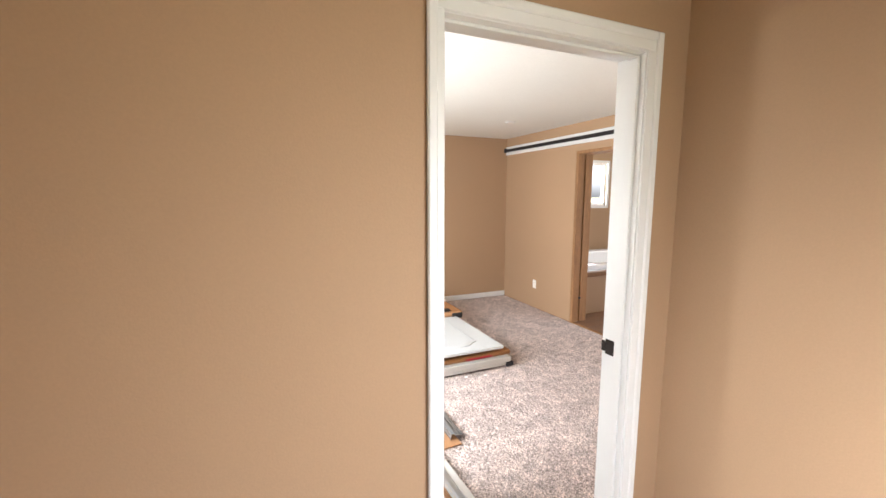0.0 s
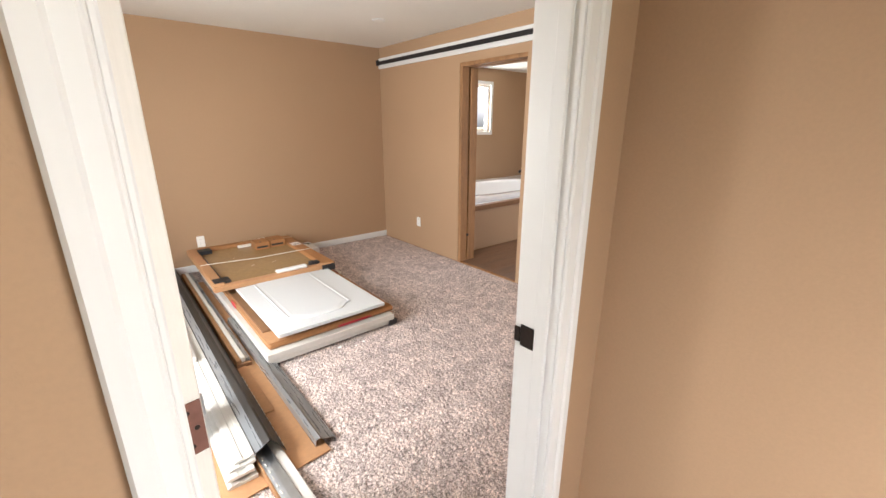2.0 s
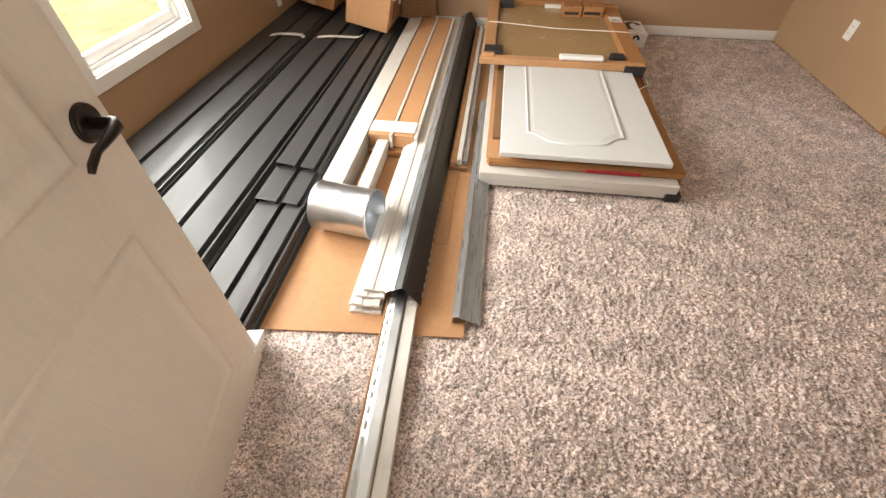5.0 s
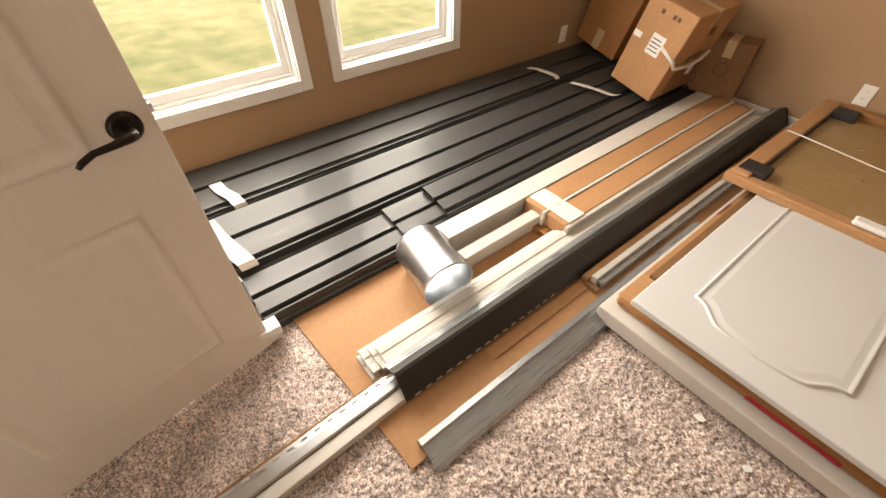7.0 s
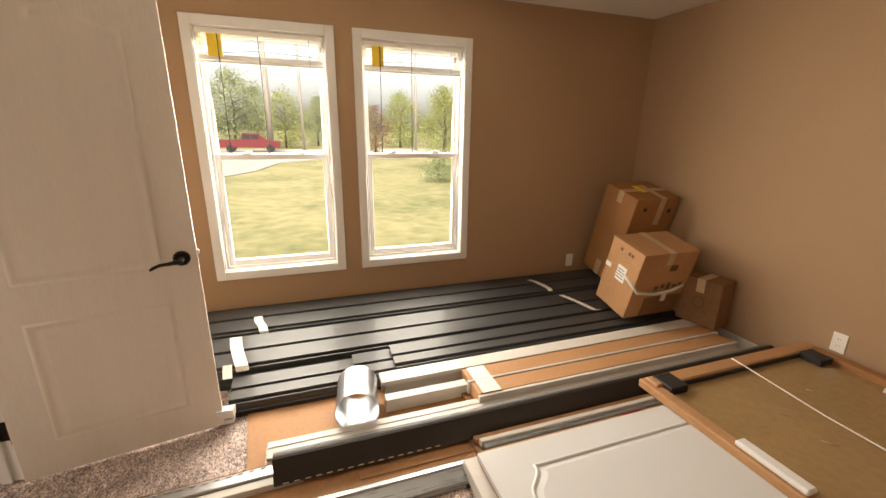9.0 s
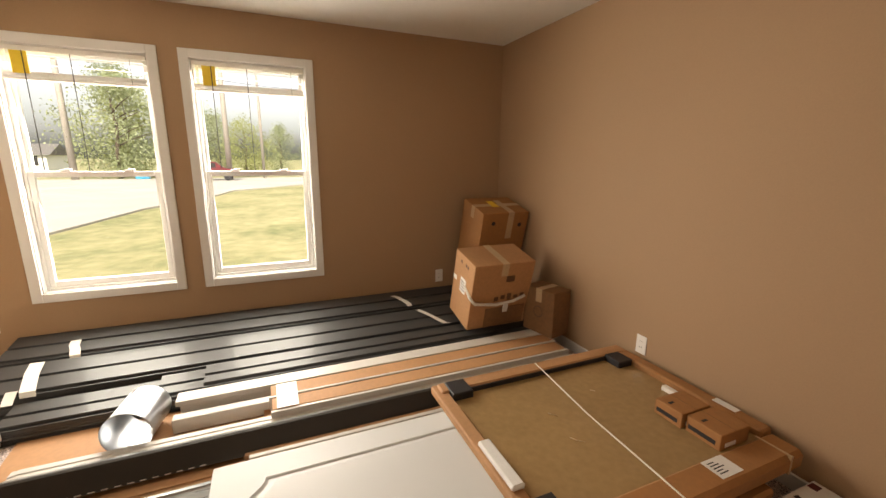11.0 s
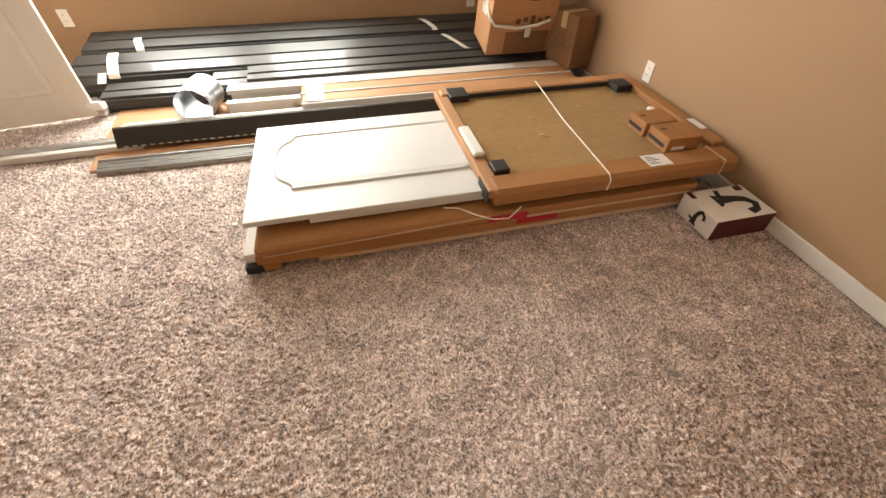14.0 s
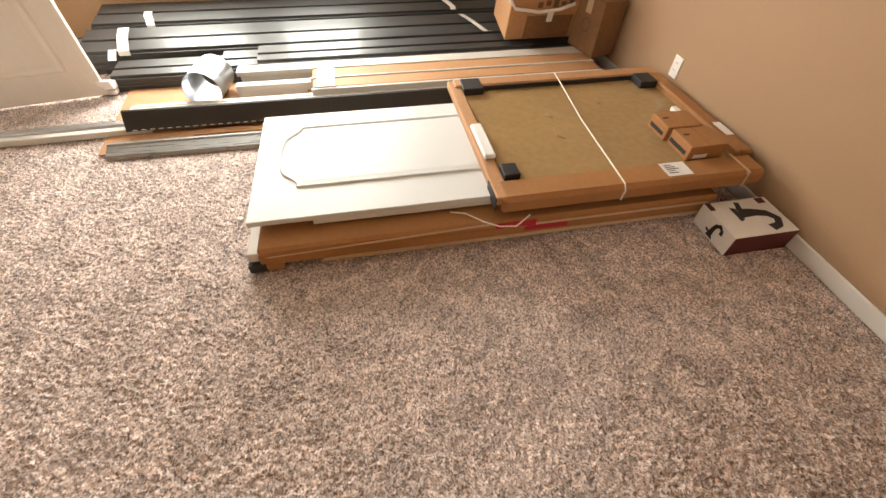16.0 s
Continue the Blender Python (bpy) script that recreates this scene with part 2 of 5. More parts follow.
def cyl(bm, p, q, r0, r1=None, n=16, caps=True):
    p, q = Vector(p), Vector(q)
    d = (q - p).normalized()
    a = d.orthogonal().normalized()
    b = d.cross(a)
    r1 = r0 if r1 is None else r1
    ring = [[bm.verts.new(c + (a * math.cos(k * math.tau / n) + b * math.sin(k * math.tau / n)) * r) for k in range(n)] for c, r in ((p, r0), (q, r1))]
    for k in range(n):
        f = bm.faces.new((ring[0][k], ring[0][(k + 1) % n], ring[1][(k + 1) % n], ring[1][k]))
        f.smooth = True
    if caps:
        bm.faces.new(ring[0][::-1])
        bm.faces.new(ring[1])
    return bm


def tube(bm, pts, r, n=8):
    pts = [Vector(p) for p in pts]
    rings = []
    for i, p in enumerate(pts):
        d = (pts[min(i + 1, len(pts) - 1)] - pts[max(i - 1, 0)]).normalized()
        a = d.cross(Vector((0.31, 0.2, 1))).normalized()
        b = d.cross(a)
        rr = r[i] if isinstance(r, (list, tuple)) else r
        rings.append([bm.verts.new(p + (a * math.cos(k * math.tau / n) + b * math.sin(k * math.tau / n)) * rr) for k in range(n)])
    for u, v in zip(rings, rings[1:]):
        for k in range(n):
            f = bm.faces.new((u[k], u[(k + 1) % n], v[(k + 1) % n], v[k]))
            f.smooth = True
    bm.faces.new(rings[0][::-1])
    bm.faces.new(rings[-1])
    return bm


def mesh_of(name, bm, material):
    bmesh.ops.recalc_face_normals(bm, faces=bm.faces)
    me = bpy.data.meshes.new(name)
    bm.to_mesh(me)
    bm.free()
    me.materials.append(material)
    return me


def thing(name, at, label, category, group="", kind="", turn=0.0):
    ob = new(name)
    ob.matrix_world = pose(*at, 0, 0, turn)
    return tagged(ob, label, category, group, kind)


BASE = {}


def world_of(ob):
    m = ob.matrix_basis.copy()
    while ob.parent:
        ob = ob.parent
        m = ob.matrix_basis @ m
    return m


def part(name, bm, material, parent, label="", local=False):
    """One mesh under a thing or part; the bmesh is in world places unless local."""
    if not local:
        bm.transform(world_of(parent).inverted())
    ob = new(name, mesh_of(name, bm, material))
    ob.parent = parent
    return tagged(ob, label)


def solid(name, bm, material, label, category="", kind="structure", group=""):
    ob = new(name, mesh_of(name, bm, material))
    return tagged(ob, label, category, group, kind)


# ---- plan ----
WX, TX, NY, FY, H = -0.204, 3.81, 1.475, 5.591, 2.383
HY = 1.355           # hall face of the bedroom's near wall
DL, DR, DH = 0.895, 1.667, 2.045
OY0, OY1, OH = 3.248, 4.095, 2.065
W1, W2 = (2.092, 2.969), (3.088, 3.950)
WZ0, WZ1, CAS = 0.447, 2.110, 0.058
HX = 1.88            # right wall of the hall
BX0, BX1, BY1, BY0 = 4.04, 7.4, 6.0, 2.4
LX0, LY0 = WX, -1.3

# ---- structure ----
out = WX - 0.13
h1, h2 = (W1[0] + CAS, W1[1] - CAS), (W2[0] + CAS, W2[1] - CAS)
wz0, wz1 = WZ0 + CAS, WZ1 - CAS
solid("wall_west", boxes((out, WX, NY - 0.12, h1[0], 0, H), (out, WX, h1[1], h2[0], 0, H), (out, WX, h2[1], FY + 0.12, 0, H),
      (out, WX, h1[0], h1[1], 0, wz0), (out, WX, h2[0], h2[1], 0, wz0), (out, WX, h1[0], h1[1], wz1, H), (out, WX, h2[0], h2[1], wz1, H)),
      TAN, "tan painted plasterboard wall with two windows", "wall")
solid("wall_north", boxes((WX, TX, FY, FY + 0.12, 0, H)), TAN, "tan painted plasterboard wall behind the cardboard boxes", "wall")
solid("wall_south", boxes((LX0, DL - 0.02, HY, NY, 0, H), (DR + 0.02, TX, HY, NY, 0, H), (DL - 0.02, DR + 0.02, HY, NY, DH + 0.02, H)), TAN, "tan painted wall round the bedroom doorway", "wall")
solid("wall_east", boxes((TX, TX + 0.1, HY, OY0, 0, H), (TX, TX + 0.1, OY1, FY + 0.12, 0, H), (TX, TX + 0.1, OY0, OY1, OH, H)), TAN, "tan painted wall with an unfinished bathroom opening", "wall")
solid("wall_bath_west", boxes((BX0 - 0.1, BX0, BY0, OY0, 0, H), (BX0 - 0.1, BX0, OY1, BY1, 0, H), (BX0 - 0.1, BX0, OY0, OY1, OH, H)), TAN, "tan painted bathroom wall beside the opening", "wall")
wb = (5.35, 6.24, 1.37, 2.13)
solid("wall_bath_north", boxes((BX0 - 0.1, wb[0], BY1, BY1 + 0.12, 0, H), (wb[1], BX1 + 0.1, BY1, BY1 + 0.12, 0, H), (wb[0], wb[1], BY1, BY1 + 0.12, 0, wb[2]), (wb[0], wb[1], BY1, BY1 + 0.12, wb[3], H)), TAN, "tan painted bathroom wall with a small window", "wall")
solid("wall_bath_east", boxes((BX1, BX1 + 0.1, BY0, BY1, 0, H)), TAN, "tan painted bathroom end wall", "wall")
# the opening in this unseen wall is added to make room for the fill lamp
solid("wall_bath_south", boxes((BX0 - 0.1, 4.8, BY0 - 0.1, BY0, 0, H), (6.4, BX1 + 0.1, BY0 - 0.1, BY0, 0, H), (4.8, 6.4, BY0 - 0.1, BY0, 0, 1.0), (4.8, 6.4, BY0 - 0.1, BY0, 2.0, H)), TAN, "tan painted bathroom wall", "wall")
# the opening from y -1.1 to 0 is added so the door's fill gets in
solid("wall_hall_east", boxes((HX, HX + 0.1, LY0, -1.1, 0, H), (HX, HX + 0.1, 0.0, HY, 0, H), (HX, HX + 0.1, -1.1, 0.0, 2.05, H), (HX, HX + 0.1, -1.1, 0.0, 0, 0.15)), TAN, "tan painted hall wall with an unseen opening added for a fill lamp", "wall")
# unseen west wall, cut open only for the side fill lamp
solid("wall_hall_west", boxes((LX0 - 0.13, LX0, LY0 - 0.1, -0.9, 0, H), (LX0 - 0.13, LX0, 0.2, HY, 0, H), (LX0 - 0.13, LX0, -0.9, 0.2, 0, 0.45), (LX0 - 0.13, LX0, -0.9, 0.2, 1.85, H)), TAN, "plain tan hall wall, unseen, with an opening added for a fill lamp", "wall")
# opening added in the unseen south wall for the hall's fill lamp
hw = (0.75, 1.8, 0.1, 2.05)
solid("wall_hall_south", boxes((LX0, hw[0], LY0 - 0.1, LY0, 0, H), (hw[1], HX + 0.1, LY0 - 0.1, LY0, 0, H), (hw[0], hw[1], LY0 - 0.1, LY0, 0, hw[2]), (hw[0], hw[1], LY0 - 0.1, LY0, hw[3], H)), TAN, "plain tan hall wall, unseen, with a wide opening added for a fill lamp", "wall")
solid("ceiling", boxes((LX0 - 0.13, HX + 0.1, LY0 - 0.1, HY, H, H + 0.15), (out, TX + 0.1, HY, FY + 0.12, H, H + 0.15), (TX + 0.1, BX1 + 0.1, BY0 - 0.1, BY1 + 0.12, H, H + 0.15)), CEIL, "white textured plasterboard ceiling", "ceiling")


def pile(name, x0, x1, y0, y1, step, label):
    """Cut-pile carpet: a fine sheet of tufts with random heights and lean."""
    nx, ny = int((x1 - x0) / step), int((y1 - y0) / step)
    rng = np.random.default_rng(5)
    gx, gy = np.meshgrid(np.linspace(x0, x1, nx), np.linspace(y0, y1, ny))
    tuft = rng.random((ny, nx))
    low = rng.random((ny // 14 + 2, nx // 14 + 2))
    big = np.kron(low, np.ones((14, 14)))[:ny, :nx]
    for _ in range(3):
        big = (big + np.roll(big, 5, 0) + np.roll(big, -5, 0) + np.roll(big, 5, 1) + np.roll(big, -5, 1)) / 5
    z = -0.012 + 0.012 * tuft + 0.004 * (big - 0.5)
    gx = gx + rng.normal(0, step * 0.28, gx.shape) + (big - 0.5) * 0.01
    gy = gy + rng.normal(0, step * 0.28, gy.shape)
    co = np.stack([gx, gy, np.clip(z, -0.016, 0.005)], -1).reshape(-1, 3).astype(np.float32)
    idx = np.arange(nx * ny).reshape(ny, nx)
    quad = np.stack([idx[:-1, :-1], idx[:-1, 1:], idx[1:, 1:], idx[1:, :-1]], -1).reshape(-1, 4)
    me = bpy.data.meshes.new(name)
    me.vertices.add(len(co))
    me.vertices.foreach_set("co", co.ravel())
    me.loops.add(quad.size)
    me.loops.foreach_set("vertex_index", quad.ravel().astype(np.int32))
    me.polygons.add(len(quad))
    me.polygons.foreach_set("loop_start", np.arange(0, quad.size, 4, dtype=np.int32))
    me.update(calc_edges=True)
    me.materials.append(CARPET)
    return tagged(new(name, me), label, "carpet", "", "structure")


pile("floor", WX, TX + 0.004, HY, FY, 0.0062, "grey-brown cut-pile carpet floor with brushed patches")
solid("floor_hall", boxes((LX0 - 0.13, HX + 0.1, LY0 - 0.1, HY, -0.2, -0.004), (out, TX, HY, FY + 0.12, -0.2, -0.02)), CARPET_BASE, "grey-brown carpet and subfloor", "carpet")
bathfloor = solid("floor_bath", boxes((TX, BX1 + 0.1, BY0 - 0.1, BY1 + 0.12, -0.2, -0.012)), RAWWOOD, "subfloor under brown wood-look vinyl planks", "floor")
# marriage-wall framing in the bathroom opening
fr = thing("opening_frame", (TX, OY1, 0), "raw pine studs of the unfinished bathroom opening, their gap shaded by black strips", "door frame", kind="structure")
for nm, x0, x1 in (("stud", TX + 0.004, TX + 0.100), ("stud", BX0 - 0.105, BX0 - 0.004)):
    part(nm, boxes((x0, x1, OY1 - 0.036, OY1 + 0.0, 0, OH - 0.036), bevel=0.003), RAWWOOD, fr)
    part("header", boxes((x0, x1, OY0, OY1, OH - 0.036, OH), bevel=0.003), RAWWOOD, fr)
# black strips fill the gap between the studs and paint its shade
part("gap_shade", boxes((TX + 0.100, BX0 - 0.105, OY1 + 0.001, OY1 + 0.06, 0, OH)), BLACK, fr, "black strip standing in for the shade in the gap between the studs")
part("gap_shade", boxes((TX + 0.100, BX0 - 0.105, OY0 - 0.06, OY0, 0, OH)), BLACK, fr)
part("gap_shade", boxes((TX + 0.100, BX0 - 0.105, OY0, OY1, OH + 0.001, OH + 0.05)), BLACK, fr)
part("bolt", cyl(bmesh.new(), (TX + 0.11, OY1 - 0.045, 0.30), (TX + 0.11, OY1, 0.30), 0.014), BLKSTEEL, fr, "black bolt head in the gap")
part("threshold", boxes((TX - 0.005, TX + 0.03, OY0, OY1, -0.004, 0.006), bevel=0.002), RAWWOOD, fr)

# baseboards
solid("baseboard_north", boxes((WX, TX, FY - 0.014, FY, 0, 0.075), bevel=0.004), TRIM, "white painted baseboard under the north wall", "baseboard")


def door_casing(name, y, side):
    """Casing round the doorway on one face of the wall; side -1 hall, +1 bedroom."""
    ob = thing(name, (DL, y, 0), "white painted colonial door casing", "door casing", kind="structure")
    w = 0.070
    y1 = sorted((y, y + side * 0.011))
    for nm, x0, x1, inner in (("casing_leg", DL - 0.057, DL - 0.004, 1), ("casing_leg", DR + 0.004, DR + w, -1)):
        bm = bmesh.new()
        box(bm, x0, x1, *y1, 0, DH + 0.004, bevel=0.003)
        ox = (x0, x0 + 0.03) if inner == 1 else (x1 - 0.03, x1)
        box(bm, *ox, *sorted((y, y + side * 0.018)), 0, DH + w, bevel=0.005)
        part(nm, bm, TRIM, ob)
    bm = bmesh.new()
    box(bm, DL - 0.027, DR + w - 0.03, *y1, DH + 0.004, DH + w - 0.028, bevel=0.003)
    box(bm, DL - 0.027, DR + w - 0.03, *sorted((y, y + side * 0.018)), DH + w - 0.03, DH + w, bevel=0.005)
    part("casing_head", bm, TRIM, ob)
    return ob


door_casing("trim_doorway_hall", HY, -1)
door_casing("trim_doorway_bedroom", NY, 1)
jamb = thing("door_frame", (DL, HY, 0), "white painted door jamb with a dark strike plate", "door frame", kind="structure")
part("jamb_leg", boxes((DL - 0.019, DL, HY - 0.002, NY + 0.002, 0, DH), bevel=0.002), TRIM, jamb)
part("jamb_leg", boxes((DR, DR + 0.019, HY - 0.002, NY + 0.002, 0, DH), bevel=0.002), TRIM, jamb)
part("jamb_head", boxes((DL - 0.019, DR + 0.019, HY - 0.002, NY + 0.002, DH, DH + 0.019), bevel=0.002), TRIM, jamb)
part("door_stop", boxes((DL, DL + 0.011, 1.395, 1.432, 0, DH - 0.011), bevel=0.003), TRIM, jamb)
part("door_stop", boxes((DR - 0.011, DR, 1.375, 1.412, 0, DH - 0.011), bevel=0.003), TRIM, jamb)
part("door_stop", boxes((DL, DR, 1.385, 1.422, DH - 0.011, DH), bevel=0.003), TRIM, jamb)
sp = bmesh.new()
box(sp, DR - 0.003, DR, 1.418, 1.462, 0.905, 0.968, bevel=0.0012)
box(sp, DR - 0.006, DR, 1.462, 1.480, 0.915, 0.958, bevel=0.0012)
strike = part("strike_plate", sp, ORB, jamb, "dark bronze strike plate")


def hinge(z):
    bm = bmesh.new()
    box(bm, DL - 0.001, DL + 0.002, 1.43, NY + 0.002, z - 0.045, z + 0.045, bevel=0.001)
    cyl(bm, (DL + 0.002, NY + 0.006, z - 0.047), (DL + 0.002, NY + 0.006, z + 0.047), 0.006, n=10)
    for dz in (-0.03, 0.0, 0.03):
        cyl(bm, (DL + 0.002, 1.447 + 0.008 * (dz == 0), z + dz), (DL + 0.0035, 1.447 + 0.008 * (dz == 0), z + dz), 0.004, n=8)
    part("hinge", bm, ORB, jamb, "brown three-screw butt hinge")


for z in (0.25, 1.03, 1.80):
    hinge(z)


# ---- door leaf, opened past square into the bedroom ----
def moulded_panel(bm, face_y, out_sign, pts, w=0.022):
    """A moulded groove round a closed outline pts (x, z) on a door face."""
    n = len(pts)
    c = Vector((sum(p[0] for p in pts) / n, sum(p[1] for p in pts) / n))
    def ring(k, dy):
        r = []
        for p in pts:
            v = Vector(p)
            d = (c - v)
            sx = abs(d.x) or 1e-6
            sz = abs(d.y) or 1e-6
            r.append(bm.verts.new((v.x + d.x / sx * min(k, sx), face_y + out_sign * dy, v.y + d.y / sz * min(k, sz))))
        return r
    rings = [ring(0, 0.0005), ring(w * 0.3, 0.0036), ring(w * 0.6, 0.0033), ring(w, 0.0006), ring(w * 1.9, 0.0008), ring(w * 2.6, 0.0034)]
    for a, b in zip(rings, rings[1:]):
        for i in range(n):
            f = bm.faces.new((a[i], a[(i + 1) % n], b[(i + 1) % n], b[i]))
            f.smooth = True
    bm.faces.new(rings[-1])
    return bm


def arched(x0, x1, z0, z1, rise, n=14):
    top = [(x1 - (x1 - x0) * i / n, z1 + rise * 0.5 * (1 - math.cos(math.tau * i / n))) for i in range(n + 1)]
    return [(x0, z0), (x1, z0)] + top


DW, DT = 0.752, 0.035
door = thing("interior_door", (DL + 0.003, NY + 0.006, 0.014), "white moulded two-panel interior door standing open", "door", turn=90 + 10.0)
part("leaf", boxes((0, DW, -DT, 0, 0, 2.02), bevel=0.002), DOORW, door, local=True)
for sgn, fy in ((-1, -DT), (1, 0.0)):
    part("panel_moulding", moulded_panel(bmesh.new(), fy, sgn, [(0.13, 0.16), (DW - 0.13, 0.16), (DW - 0.13, 0.70), (0.13, 0.70)]), DOORW, door, local=True)
    part("panel_moulding", moulded_panel(bmesh.new(), fy, sgn, arched(0.13, DW - 0.13, 0.86, 1.80, 0.07)), DOORW, door, local=True)


def lever(sgn, fy):
    bm = bmesh.new()
    x, z = DW - 0.06, 0.898
    cyl(bm, (x, fy, z), (x, fy + sgn * 0.006, z), 0.034, 0.033, n=28)
    cyl(bm, (x, fy + sgn * 0.006, z), (x, fy + sgn * 0.012, z), 0.033, 0.026, n=28)
    rose = part("rose", bm, ORB, door, "dark bronze round rose", local=True)
    bm = bmesh.new()
    tube(bm, [(x, fy + sgn * 0.01, z), (x, fy + sgn * 0.048, z), (x - 0.012, fy + sgn * 0.056, z), (x - 0.045, fy + sgn * 0.057, z - 0.004), (x - 0.08, fy + sgn * 0.056, z - 0.006), (x - 0.105, fy + sgn * 0.056, z - 0.016), (x - 0.115, fy + sgn * 0.056, z - 0.024)], [0.011, 0.011, 0.011, 0.008, 0.007, 0.007, 0.005], n=12)
    part("lever_handle", bm, ORB, door, "dark bronze wave lever", local=True)


lever(-1, -DT)
lever(1, 0.0)
for i in range(5):
    part("scuff_rib", boxes((DW - 0.075 - 0.012 * i, DW - 0.02, -DT - 0.0015, -DT, 0.055 + 0.014 * i, 0.058 + 0.014 * i)), DOORW, door, local=True)
HINGE = mat("brown_hinge_steel", (0.20, 0.095, 0.07), 0.4, metal=0.5, var=0.15, scale=10, fine=60)
for hz in (0.236, 1.016, 1.786):
    hg = part("hinge_leaf", boxes((-0.0022, 0.0, -DT + 0.002, 0.016, hz - 0.046, hz + 0.046), bevel=0.0008), HINGE, door, "brown hinge leaf on the door edge", local=True)
    for k in range(3):
        part("screw", cyl(bmesh.new(), (-0.0022, -0.012 - 0.010 * (k % 2), hz - 0.03 + 0.03 * k), (-0.0032, -0.012 - 0.010 * (k % 2), hz - 0.03 + 0.03 * k), 0.004, n=8), ORB, hg, local=True)
part("latch", boxes((DW, DW + 0.009, -DT / 2 - 0.006, -DT / 2 + 0.006, 0.905, 0.925), bevel=0.002), GALV, door, "steel latch bolt", local=True)


# ---- windows ----
def window(name, y0, y1):
    """Double-hung vinyl window with flat white casing in the west wall."""
    ob = thing(name, (WX, (y0 + y1) / 2, WZ0), "white vinyl single-hung window with flat white casing", "window", "bedroom windows", "structure")
    z0, z1, c = WZ0, WZ1, CAS
    t = WX + 0.016
    part("casing", boxes((WX, t, y0, y0 + c, z0, z1), bevel=0.002), TRIM, ob)
    part("casing", boxes((WX, t, y1 - c, y1, z0, z1), bevel=0.002), TRIM, ob)
    part("casing", boxes((WX, t + 0.001, y0 + c, y1 - c, z1 - c, z1), bevel=0.002), TRIM, ob)
    part("sill", boxes((WX, t + 0.001, y0 + c, y1 - c, z0, z0 + c), bevel=0.002), TRIM, ob)
    a, b, p, q = y0 + c, y1 - c, z0 + c, z1 - c
    # reveal and fixed frame
    part("reveal", boxes((WX - 0.075, WX, a - 0.006, a + 0.006, p, q), (WX - 0.075, WX, b - 0.006, b + 0.006, p, q), (WX - 0.075, WX, a, b, p - 0.006, p + 0.006), (WX - 0.075, WX, a, b, q - 0.006, q + 0.006)), TRIM, ob)
    f = 0.018
    a, b, p, q = a + 0.006, b - 0.006, p + 0.006, q - 0.006
    part("frame", boxes((WX - 0.125, WX - 0.045, a, a + f, p, q), (WX - 0.125, WX - 0.045, b - f, b, p, q), (WX - 0.125, WX - 0.044, a + f, b - f, p, p + f), (WX - 0.125, WX - 0.044, a + f, b - f, q - f, q), bevel=0.003), VINYL, ob)
    a, b, p, q = a + f, b - f, p + f, q - f
    mid = 1.30
    s = 0.032
    sash = part("lower_sash", boxes((WX - 0.083, WX - 0.053, a, a + s, p, mid), (WX - 0.083, WX - 0.053, b - s, b, p, mid), (WX - 0.083, WX - 0.052, a + s, b - s, p, p + s + 0.010), (WX - 0.083, WX - 0.049, a + s, b - s, mid - 0.036, mid), bevel=0.003), VINYL, ob)
    pane = part("pane", boxes((WX - 0.070, WX - 0.066, a + s, b - s, p + s + 0.004, mid - 0.03)), GLASS, sash)
    up = part("upper_sash", boxes((WX - 0.118, WX - 0.088, a, a + 0.022, mid - 0.03, q), (WX - 0.118, WX - 0.088, b - 0.022, b, mid - 0.03, q), (WX - 0.118, WX - 0.087, a + 0.022, b - 0.022, mid - 0.03, mid), (WX - 0.118, WX - 0.087, a + 0.022, b - 0.022, q - 0.022, q), bevel=0.003), VINYL, ob)
    pane2 = part("pane", boxes((WX - 0.105, WX - 0.101, a + 0.022, b - 0.022, mid - 0.01, q - 0.02)), GLASS, up)
    for g in (pane, pane2):
        g.visible_shadow = False
    for yy in (a + (b - a) * 0.27, a + (b - a) * 0.75):
        part("sash_lock", boxes((WX - 0.075, WX - 0.05, yy - 0.03, yy + 0.03, mid, mid + 0.012), (WX - 0.068, WX - 0.055, yy - 0.008, yy + 0.035, mid + 0.012, mid + 0.02), bevel=0.003), VINYL, ob)
    return ob


